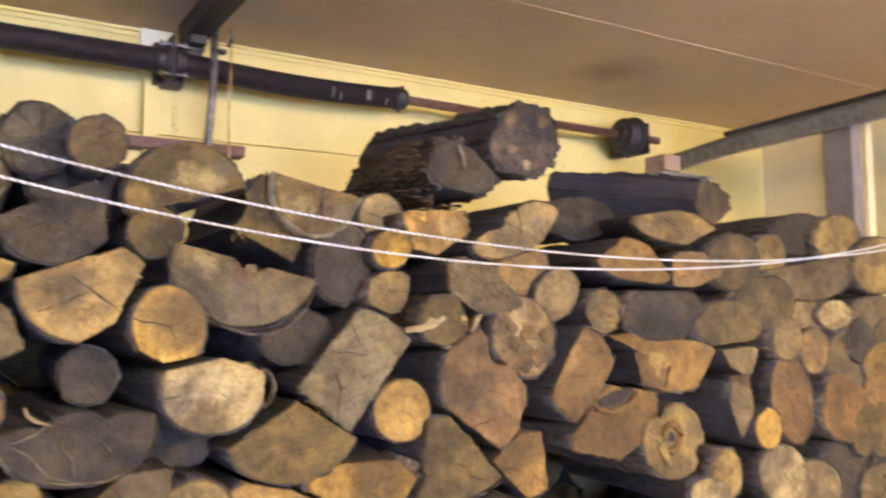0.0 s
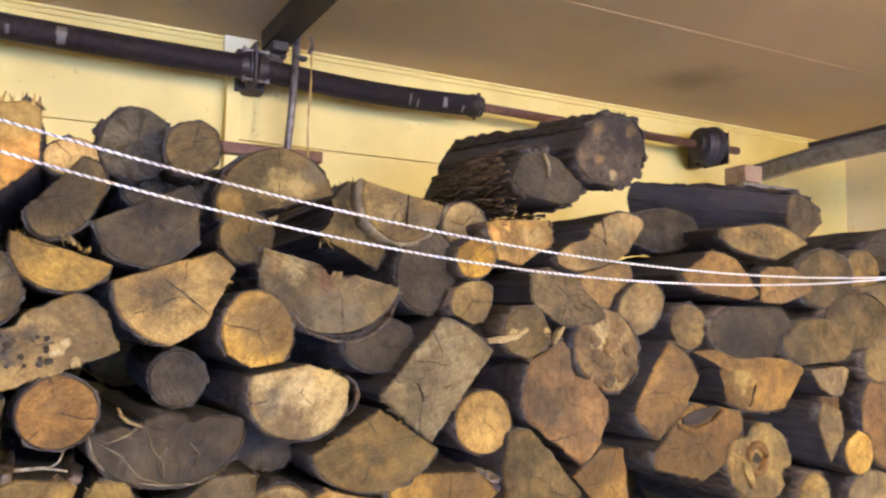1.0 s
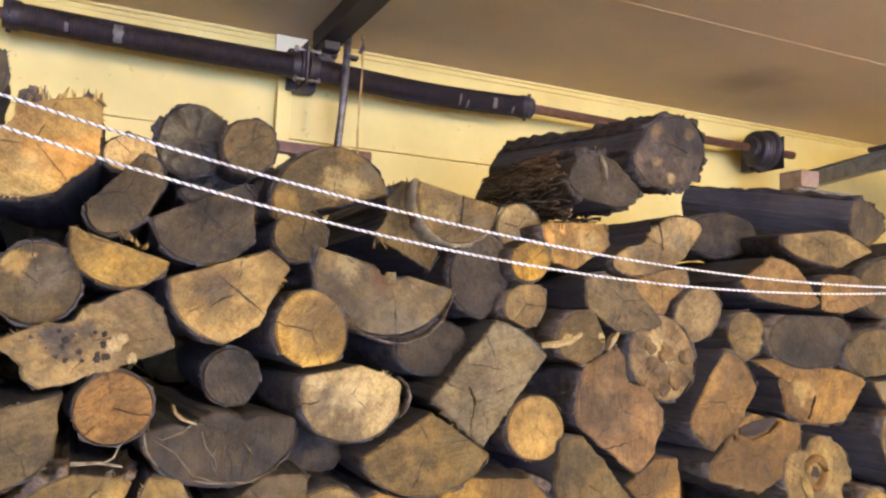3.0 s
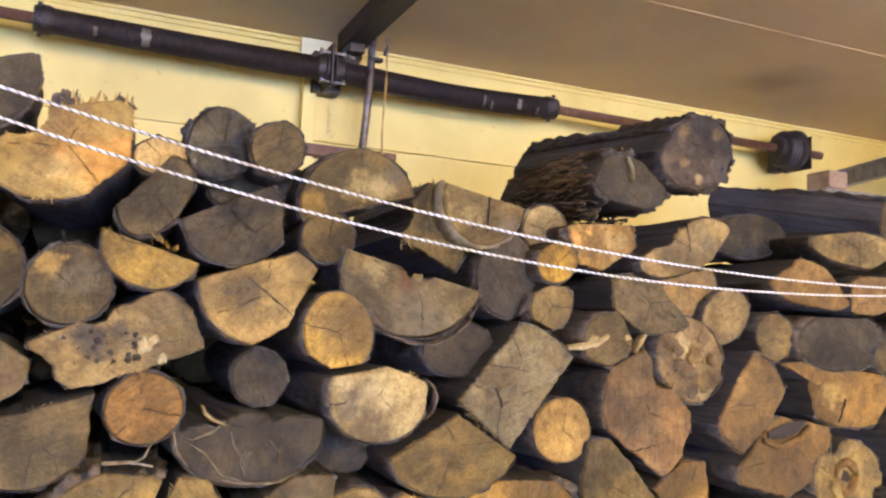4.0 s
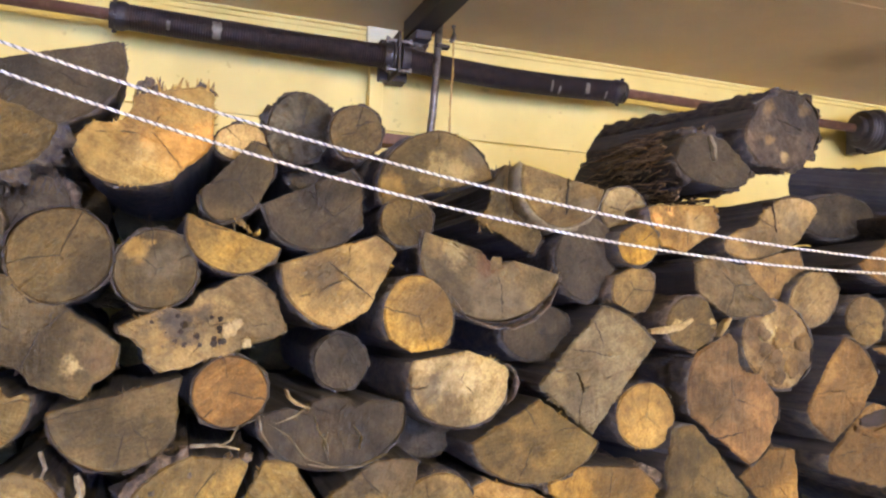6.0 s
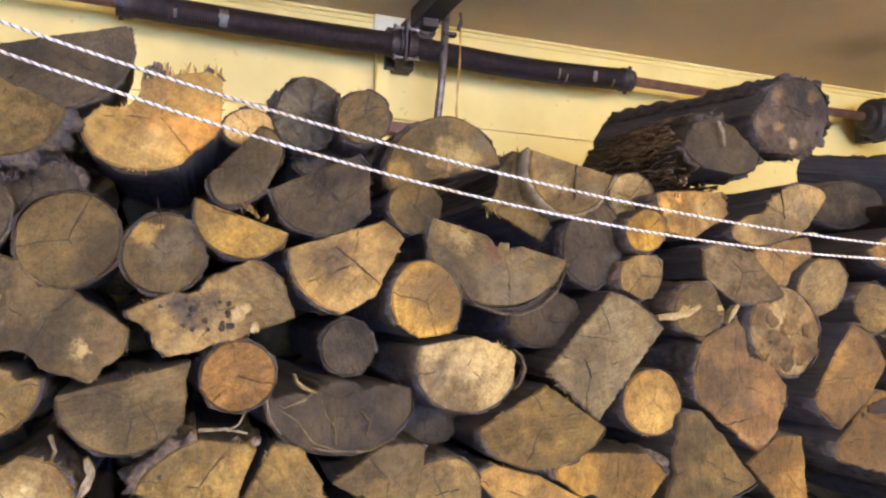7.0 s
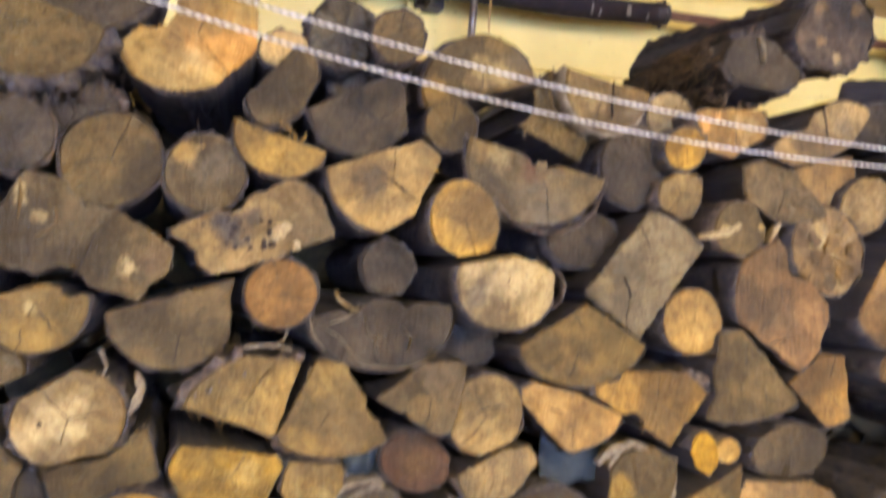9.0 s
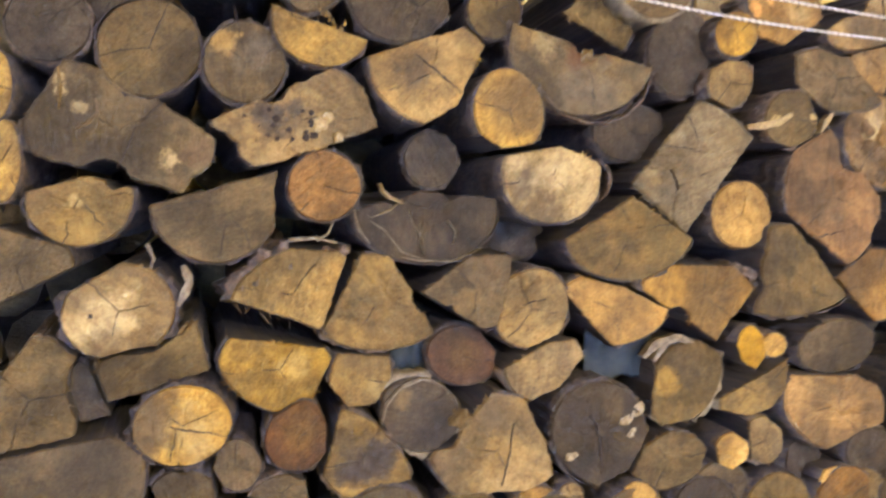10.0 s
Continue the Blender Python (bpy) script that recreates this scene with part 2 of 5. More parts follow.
CEILING = smudged("ceiling_board", rgb(0.56, 0.41, 0.25), rgb(0.47, 0.34, 0.205), 0.7, 1.8, 220.0, 0.25)
SIDE = painted("side_wall_paint", rgb(0.70, 0.58, 0.32), rgb(0.60, 0.49, 0.27))
CONCRETE = painted("concrete", rgb(0.30, 0.29, 0.27), rgb(0.22, 0.21, 0.2), 0.85, 2.0, 90.0, 0.4)
SPRING = metal("oiled_spring_steel", rgb(0.016, 0.013, 0.017), rgb(0.042, 0.028, 0.028), 0.35, 0.4, 60.0)
SHAFT = metal("rusty_shaft", rgb(0.11, 0.055, 0.04), rgb(0.17, 0.095, 0.065), 0.3, 0.5)
STEEL = metal("dull_steel", rgb(0.20, 0.19, 0.19), rgb(0.07, 0.06, 0.06), 0.7, 0.32)
GALV = metal("galvanised_track", rgb(0.30, 0.29, 0.27), rgb(0.20, 0.185, 0.17), 0.6, 0.4)
IRON = metal("black_iron", rgb(0.03, 0.028, 0.032), rgb(0.055, 0.045, 0.045), 0.5, 0.42)
LUMBER = split_material("lumber", rgb(0.27, 0.19, 0.13), rgb(0.36, 0.26, 0.18))
JOINT = painted("ceiling_joint", rgb(0.585, 0.445, 0.275), rgb(0.48, 0.35, 0.215))
DUST = painted("grey_timber", rgb(0.22, 0.19, 0.16), rgb(0.15, 0.13, 0.11), 0.85, 8.0)
ROPE_MAT = painted("white_cord", rgb(0.66, 0.645, 0.60), rgb(0.50, 0.49, 0.48), 0.75, 30.0)
FLECK = painted("blue_cord_fleck", rgb(0.15, 0.165, 0.21), rgb(0.10, 0.115, 0.15), 0.75, 30.0)
TWINE = painted("jute_twine", rgb(0.42, 0.29, 0.10), rgb(0.33, 0.22, 0.08), 0.9, 60.0)
CREAM = split_material("cream_splinter", rgb(0.21, 0.16, 0.075), rgb(0.36, 0.28, 0.135))
FUNGUS = painted("white_fungus", rgb(0.27, 0.23, 0.14), rgb(0.19, 0.155, 0.095), 0.8, 60.0)
# near-black that paints the shade inside holes, grooves and cracks
HOLE_SHADE = painted("hole_shade", rgb(0.02, 0.015, 0.012), rgb(0.035, 0.025, 0.02), 0.95, 40.0)
PLASTIC = painted("blue_grey_plastic", rgb(0.007, 0.017, 0.025), rgb(0.026, 0.037, 0.038), 0.8, 25.0)
BULB = Nodes("bulb_glass")
BULB.bsdf.inputs["Emission Color"].default_value = rgb(1.0, 0.8, 0.45)
BULB.bsdf.inputs["Emission Strength"].default_value = 6.0
BULB = BULB.mat


# ---- helpers of this scene ----
def mesh_of(name, bm, *mats, smooth=False):
    me = bpy.data.meshes.new(name)
    bm.normal_update()
    bm.to_mesh(me)
    bm.free()
    for m in mats:
        me.materials.append(m)
    if smooth:
        me.shade_smooth()
    return me


def part(name, bm, material, parent=None, label="", smooth=False):
    ob = new(name, mesh_of(name, bm, material, smooth=smooth))
    ob.parent = parent
    return tagged(ob, label)


def box(bm, lo, hi, bevel=0.0):
    """A box between two corners, with bevelled edges."""
    r = bmesh.ops.create_cube(bm, size=1.0)
    vs = r["verts"]
    for v in vs:
        v.co = Vector([lo[i] + (v.co[i] + 0.5) * (hi[i] - lo[i]) for i in range(3)])
    if bevel:
        es = list({e for v in vs for e in v.link_edges})
        bmesh.ops.bevel(bm, geom=es, offset=bevel, segments=2, affect="EDGES", profile=0.5)
    return bm


def boxed(lo, hi, bevel=0.0):
    return box(bmesh.new(), lo, hi, bevel)


def lathe(bm, axis_from, axis_to, profile, sides=24):
    """Turns (distance along, radius) pairs round an axis."""
    a, b = Vector(axis_from), Vector(axis_to)
    turn = (b - a).to_track_quat("Z", "Y").to_matrix()
    loops = []
    for d, r in profile:
        loops.append([bm.verts.new(a + turn @ Vector((r * math.cos(k * math.tau / sides), r * math.sin(k * math.tau / sides), d))) for k in range(sides)])
    for p, q in zip(loops, loops[1:]):
        for k in range(sides):
            bm.faces.new((p[k], p[(k + 1) % sides], q[(k + 1) % sides], q[k]))
    bm.faces.new(loops[0][::-1])
    bm.faces.new(loops[-1])
    return bm


def tube(bm, points, radius, sides=8):
    """A tube along a line of points; radius is one number or a function of 0..1."""
    pts = [Vector(p) for p in points]
    loops = []
    for i, p in enumerate(pts):
        d = (pts[min(i + 1, len(pts) - 1)] - pts[max(i - 1, 0)]).normalized()
        turn = d.to_track_quat("Z", "Y").to_matrix()
        r = radius(i / (len(pts) - 1)) if callable(radius) else radius
        loops.append([bm.verts.new(p + turn @ Vector((r * math.cos(k * math.tau / sides), r * math.sin(k * math.tau / sides), 0))) for k in range(sides)])
    for p, q in zip(loops, loops[1:]):
        for k in range(sides):
            bm.faces.new((p[k], p[(k + 1) % sides], q[(k + 1) % sides], q[k]))
    bm.faces.new(loops[0][::-1])
    bm.faces.new(loops[-1])
    return bm


# ---- the garage ----
CEIL, WALL_Y, WALL_X = 2.46, 2.03, 2.75
floor = part("floor", boxed((-2.6, -4.0, -0.1), (2.9, 2.2, 0.0)), CONCRETE)
tagged(floor, "grey concrete garage floor", "floor", kind="structure")
ceiling_bm = boxed((-2.6, -4.0, CEIL), (2.9, 2.2, CEIL + 0.1))
ceiling = part("ceiling", ceiling_bm, CEILING)
tagged(ceiling, "dull tan ceiling board with faint joints", "ceiling", kind="structure")
for k, yy in enumerate((1.43, 0.21)):
    strip = part("trim", boxed((-2.6, yy, CEIL - 0.001), (2.75, yy + 0.003, CEIL + 0.001)), JOINT)
    tagged(strip, "thin pale joint strip on the ceiling", "trim", kind="structure")

# header over the garage door, and the door itself
header = part("wall_north", boxed((-2.6, WALL_Y, 2.212), (2.9, WALL_Y + 0.15, CEIL)), PAINT)
tagged(header, "cream painted header wall above the garage door", "wall", kind="structure")
for lo_z, hi_z, depth in ((CEIL - 0.008, CEIL, 0.010), (CEIL - 0.020, CEIL - 0.008, 0.005)):
    crown = part("trim", boxed((-2.6, WALL_Y - depth, lo_z), (2.75, WALL_Y, hi_z), 0.002), PAINT)
    tagged(crown, "cream painted moulding under the ceiling", "trim", kind="structure")
door = new("garage_door")
tagged(door, "closed cream garage door of grooved horizontal sections", "garage door")
part("backing", boxed((-0.86, WALL_Y + 0.032, 0.002), (1.94, WALL_Y + 0.06, 2.2105)), PAINT, door)
for k in range(5):
    top = 2.208 - k * 0.442
    bm = boxed((-0.85, WALL_Y - 0.012, max(0.004, top - 0.436)), (1.93, WALL_Y + 0.03, top), 0.004)
    section = part("section", bm, PAINT, door)
    for g in range(2):
        zz = top - 0.15 - g * 0.14
        if zz > 0.05:
            part("groove_batten", boxed((-0.85, WALL_Y - 0.016, zz - 0.10), (1.93, WALL_Y - 0.0125, zz), 0.0015), PAINT, section)
for xa, xb in ((-2.6, -0.87), (1.95, 2.9)):
    side = part("wall_north", boxed((xa, WALL_Y, 0), (xb, WALL_Y + 0.15, 2.214)), PAINT)
    tagged(side, "cream painted wall beside the garage door", "wall", kind="structure")
wall_east = part("wall_east", boxed((WALL_X, -4.0, 0), (WALL_X + 0.14, WALL_Y, CEIL)), SIDE)
tagged(wall_east, "cream boarded side wall", "wall", kind="structure")
for yy in (1.66, 1.05, 0.44):
    stud = part("trim", boxed((WALL_X - 0.02, yy, 0), (WALL_X - 0.0005, yy + 0.09, CEIL - 0.002), 0.003), SIDE)
    tagged(stud, "vertical cover board on the side wall", "trim", kind="structure")
wall_west = part("wall_west", boxed((-2.6, -4.0, 0), (-2.46, WALL_Y, CEIL)), SIDE)
tagged(wall_west, "cream boarded side wall", "wall", kind="structure")
# unseen south wall; its opening is added to let the blue fill in
for xa, xb, za, zb in ((-2.46, -1.2, 0, CEIL), (1.4, WALL_X, 0, CEIL), (-1.2, 1.4, 0, 1.0), (-1.2, 1.4, 2.1, CEIL)):
    back = part("wall_south", boxed((xa, -4.0, za), (xb, -3.86, zb)), SIDE)
    tagged(back, "cream wall round an unseen opening added for cool fill", "wall", kind="structure")

# cover board and block behind the centre bracket
block = part("trim", boxed((0.470, WALL_Y - 0.024, 2.404), (0.550, WALL_Y - 0.0135, 2.458), 0.003), PLATE)
tagged(block, "pale mounting block on the header wall", "trim", kind="structure")
board = part("trim", boxed((0.478, WALL_Y - 0.036, 1.9), (0.512, WALL_Y - 0.0165, 2.36), 0.002), PAINT)
tagged(board, "narrow vertical cream batten on the door", "trim", kind="structure")

strut = part("strut", box(bmesh.new(), (0.40, WALL_Y - 0.06, 2.165), (0.715, WALL_Y - 0.0125, 2.192), 0.003), SHAFT, door, "brown stiffening strut")

# ---- torsion spring gear over the door ----
AX_Y, AX_Z = 1.95, 2.369


def axz(x):
    """Height of the slightly unlevel shaft."""
    return 2.3747 - 0.0106 * x

gear = new("torsion_spring_assembly")
GEAR_SCALE = 0.981
gear.location = (0.52, 1.9155, 2.3575)
gear.scale = (GEAR_SCALE,) * 3
tagged(gear, "black oiled torsion springs on a rusty shaft above the door", "door spring")


def under(ob, parent):
    """Hang a part, built at its place in the world, under its thing."""
    ob.parent = parent
    base = Vector((0.53, AX_Y, AX_Z)) if parent is gear else Vector(parent.location)
    ob.matrix_parent_inverse = Matrix.Translation(-base)
    return ob


def coil(x0, x1, dip):
    bm, profile, d = bmesh.new(), [(0, 0.018)], 0.0
    length = x1 - x0
    pitch = 0.0056
    turns = int(length / pitch)
    sag = lambda s: -dip * math.sin(math.pi * s)
    loops, sides = [], 20
    for i in range(turns * 3 + 1):
        s = i / (turns * 3)
        r = 0.0262 + (0.0, 0.0022, 0.0018)[i % 3]
        loops.append([bm.verts.new((x0 + s * length, AX_Y + r * math.cos(k * math.tau / sides), axz(x0 + s * length) + sag(s) + r * math.sin(k * math.tau / sides))) for k in range(sides)])
    for p, q in zip(loops, loops[1:]):
        for k in range(sides):
            bm.faces.new((p[k], q[k], q[(k + 1) % sides], p[(k + 1) % sides]))
    bm.faces.new(loops[0])
    bm.faces.new(loops[-1][::-1])
    return bm


under(part("shaft", lathe(bmesh.new(), (-0.95, AX_Y, axz(-0.95)), (2.115, AX_Y, axz(2.115)), [(0, 0.0125), (3.065, 0.0125)]), SHAFT, None, "rusty brown steel shaft", True), gear)
for x0, x1, dip in ((-0.075, 0.515, 0.002), (0.545, 1.122, 0.010)):
    under(part("spring", coil(x0, x1, dip), SPRING, None, "black oiled coil spring"), gear)
for xs, xe in ((1.112, 1.150), (-0.066, -0.105)):
    cone = lathe(bmesh.new(), (xs, AX_Y, axz(xs)), (xe, AX_Y, axz(xe)), [(0, 0.027), (0.008, 0.031), (0.024, 0.0315), (0.028, 0.028), (0.038, 0.028), (0.039, 0.014)])
    for a in range(4):
        v = Vector((0, math.cos(a * math.pi / 2 + 0.4), math.sin(a * math.pi / 2 + 0.4)))
        c = Vector(((xs + xe) / 2 + (xe - xs) * 0.2, AX_Y, axz(xs)))
        lathe(cone, c + v * 0.02, c + v * 0.036, [(0, 0.005), (0.016, 0.005)], 8)
    under(part("winding_cone", cone, IRON, None, "dark winding cone with set screws"), gear)
# worn pale paint marks on the coils
def paint_mark(x, drop, wide, low, high, seed):
    bm, grid = bmesh.new(), []
    for i in range(9):
        a = radians(low + (high - low) * i / 8)
        row = []
        for k in range(5):
            u = x + wide * (k / 4 - 0.5) * (1 + 0.7 * noise.noise((i * 0.9, seed, 0.0))) + 0.003 * noise.noise((i * 0.7, k * 0.4, seed))
            row.append(bm.verts.new((u, AX_Y + 0.0288 * math.cos(a), axz(x) - drop + 0.0288 * math.sin(a))))
        grid.append(row)
    for p, q in zip(grid, grid[1:]):
        for k in range(4):
            bm.faces.new((p[k], p[k + 1], q[k + 1], q[k]))
    bmesh.ops.solidify(bm, geom=bm.faces[:], thickness=0.0008)
    bmesh.ops.recalc_face_normals(bm, faces=bm.faces)
    under(part("paint_mark", bm, GALV, None, "worn grey paint mark"), gear)


for mark in ((0.115, 0.002, 0.018, 150, 235, 1.0), (0.015, 0.001, 0.008, 185, 225, 2.0), (0.93, 0.0085, 0.006, 170, 230, 3.0), (0.952, 0.008, 0.005, 195, 240, 4.0), (1.03, 0.005, 0.012, 165, 220, 5.0), (1.085, 0.002, 0.005, 200, 240, 6.0)):
    paint_mark(*mark)
# centre bracket: plate, two cones, bolts
plate = bmesh.new()
box(plate, (0.525, 1.915, 2.325), (0.532, 2.012, 2.425), 0.002)
box(plate, (0.505, 2.006, 2.33), (0.575, 2.052, 2.43), 0.002)
under(part("centre_plate", plate, IRON, None, "dark iron bearing plate"), gear)
for xs, xe in ((0.521, 0.497), (0.536, 0.560)):
    under(part("fixed_cone", lathe(bmesh.new(), (xs, AX_Y, axz(xs)), (xe, AX_Y, axz(xe)), [(0, 0.040), (0.005, 0.040), (0.007, 0.033), (0.024, 0.031)]), IRON, None, "worn steel anchor cone"), gear)
for dz in (-0.034, 0.036):
    under(part("bolt", lathe(bmesh.new(), (0.500, AX_Y - 0.02, AX_Z + dz), (0.562, AX_Y - 0.02, AX_Z + dz), [(0, 0.008), (0.006, 0.008), (0.0061, 0.004), (0.055, 0.004), (0.0551, 0.008), (0.062, 0.008)], 10), STEEL), gear)
# cable drum and end bearing plate
drum = lathe(bmesh.new(), (1.925, AX_Y, axz(1.97)), (2.012, AX_Y, axz(1.97)), [(0, 0.02), (0.004, 0.034), (0.02, 0.036), (0.022, 0.052), (0.03, 0.056), (0.036, 0.052), (0.042, 0.056), (0.048, 0.052), (0.054, 0.056), (0.06, 0.053), (0.066, 0.062), (0.078, 0.064), (0.08, 0.03)], 28)
under(part("cable_drum", drum, IRON, None, "dusty dark cable drum"), gear)
endplate = bmesh.new()
box(endplate, (2.026, 1.905, 2.295), (2.031, 2.012, 2.395), 0.002)
box(endplate, (1.998, 2.0125, 2.30), (2.031, 2.052, 2.40), 0.001)
under(part("bearing_plate", endplate, IRON, None, "dark steel end bearing plate"), gear)
under(part("bearing", lathe(bmesh.new(), (2.018, AX_Y, axz(2.03)), (2.044, AX_Y, axz(2.03)), [(0, 0.024), (0.008, 0.026), (0.02, 0.024), (0.026, 0.018)]), STEEL), gear)

# iron beam that runs from the centre bracket under the ceiling, with its drop rod and cord
beam = new("opener_rail")
beam.location = (0.56, 1.96, 2.42)
tagged(beam, "black iron opener rail hung under the ceiling", "rail")
bm = bmesh.new()
box(bm, (0.545, -2.2, 2.416), (0.597, 1.95, 2.421))
box(bm, (0.545, -2.2, 2.421), (0.549, 1.95, 2.4595))
box(bm, (0.593, -2.2, 2.421), (0.597, 1.95, 2.4595))
under(part("channel", bm, IRON), beam)
bm = bmesh.new()
box(bm, (0.548, 1.86, 2.393), (0.588, 1.945, 2.4155), 0.004)
box(bm, (0.545, 1.90, 2.368), (0.588, 1.955, 2.39), 0.004)
under(part("end_bracket", bm, IRON, None, "dark iron bracket"), beam)
under(part("pulley", lathe(bmesh.new(), (0.548, 1.91, 2.398), (0.594, 1.91, 2.398), [(0, 0.008), (0.006, 0.008), (0.007, 0.02), (0.016, 0.014), (0.03, 0.014), (0.039, 0.02), (0.04, 0.008), (0.046, 0.008)], 16), STEEL), beam)
under(part("drop_rod", tube(bmesh.new(), [(0.612, 1.885, 2.44), (0.608, 1.885, 2.30), (0.597, 1.885, 2.15), (0.592, 1.885, 2.02)], 0.0092, 12), STEEL, None, "shiny steel rod with dark wear", True), beam)
under(part("rod_clip", boxed((0.604, 1.872, 2.385), (0.636, 1.893, 2.393), 0.001), IRON), beam)
under(part("release_cord", tube(bmesh.new(), [(0.648 + 0.002 * math.sin(k), 1.885, 2.42 - k * 0.04) for k in range(11)], 0.0028, 6), TWINE, None, "yellow-brown twine"), beam)
under(part("cord_hanger", tube(bmesh.new(), [(0.648, 1.885, 2.445), (0.65, 1.885, 2.42), (0.644, 1.885, 2.405)], 0.006, 8), STEEL), beam)

# ---- horizontal door track at the side, its post and wood block ----
track = new("door_track")
track.location = (2.15, 1.9, 2.29)
tagged(track, "galvanised steel door track, curved down at its end", "door track")
bm = bmesh.new()
line = [Vector((2.15, 1.985, 2.0))] + [Vector((2.15, 1.985 - 0.10 * (1 - math.cos(a)), 2.17 + 0.108 * math.sin(a))) for a in [k * math.pi / 16 for k in range(8)]] + [Vector((2.15, 1.80, 2.285)), Vector((2.15, 1.68, 2.294)), Vector((2.15, 1.2, 2.305)), Vector((2.15, -1.5, 2.345))]
section = ((-0.012, 0.027), (0.012, 0.027), (0.014, 0.022), (0.0142, -0.022), (0.012, -0.027), (-0.012, -0.027), (-0.012, -0.0245), (0.010, -0.0245), (0.0115, -0.020), (0.0115, 0.020), (0.010, 0.0245), (-0.012, 0.0245))
loops = []
for i, p in enumerate(line):
    d = (line[min(i + 1, len(line) - 1)] - line[max(i - 1, 0)]).normalized()
    up = Vector((1, 0, 0)).cross(d)
    up = up if up.z > 0 or abs(up.z) < 0.01 and up.y < 0 else -up
    loops.append([bm.verts.new(p + Vector((a, 0, 0)) + up * b) for a, b in section])
for p, q in zip(loops, loops[1:]):
    for k in range(len(section)):
        bm.faces.new((p[k], p[(k + 1) % len(section)], q[(k + 1) % len(section)], q[k]))
bmesh.ops.recalc_face_normals(bm, faces=bm.faces)
under(part("rail", bm, GALV), track)
bm = bmesh.new()
ends = [[bm.verts.new((x, y, z + dz)) for x, dz in ((2.134, 0.0), (2.166, 0.0), (2.166, 0.013), (2.134, 0.013))] for y, z in ((1.70, 2.3215), (1.2, 2.333), (-1.5, 2.3735))]
for p, q in zip(ends, ends[1:]):
    for k in range(4):
        bm.faces.new((p[k], p[(k + 1) % 4], q[(k + 1) % 4], q[k]))
bm.faces.new(ends[0])
bm.faces.new(ends[-1][::-1])
bmesh.ops.recalc_face_normals(bm, faces=bm.faces)
under(part("angle_iron", bm, IRON, None, "dark angle iron above the track"), track)
bm = boxed((1.915, 1.75, 2.195), (2.14, 1.886, 2.2035), 0.001)
under(part("flag_bracket", bm, GALV), track)
for k in range(4):
    under(part("bracket_bolt", lathe(bmesh.new(), (2.07 + 0.016 * k, 1.85, 2.2035), (2.07 + 0.016 * k, 1.85, 2.21), [(0, 0.006), (0.006, 0.005)], 8), STEEL), track)
wood_block = part("wood_block", boxed((1.915, 1.74, 2.204), (1.985, 1.82, 2.253), 0.003), LUMBER)
tagged(wood_block, "short block of pinkish sawn lumber beside the track", "wood block")
post = new("track_post")
post.location = (2.22, 1.33, 0)
tagged(post, "upright timber post carrying the door track", "post")
under(part("upright", boxed((2.178, 1.315, 0.0), (2.222, 1.40, 2.285), 0.003), DUST, None, "grey dusty timber"), post)
under(part("facing_strip", boxed((2.2225, 1.30, 0.0), (2.25, 1.40, 2.30), 0.003), SIDE, None, "cream painted strip"), post)

# two unseen globe lamps on the ceiling behind the camera, the left one added as fill
for lx, ly, power in LAMPS:
    lamp = new("ceiling_globe_lamp")
    lamp.location = (lx, ly, CEIL)
    tagged(lamp, "unseen warm glass globe lamp assumed on the ceiling", "lamp", "ceiling globe lamps")
    part("socket", lathe(bmesh.new(), (0, 0, 0), (0, 0, -0.014), [(0, 0.05), (0.012, 0.05), (0.014, 0.035)]), PAINT, lamp)
    glass = part("globe", lathe(bmesh.new(), (0, 0, -0.012), (0, 0, -0.155), [(0.0, 0.03)] + [(0.002 + 0.068 * (1 - math.cos(k * math.pi / 12)), 0.003 + 0.068 * math.sin(k * math.pi / 12)) for k in range(2, 13)]), BULB, lamp, "", True)
    glass.visible_shadow = False


# ---- firewood ----
RIM = 108


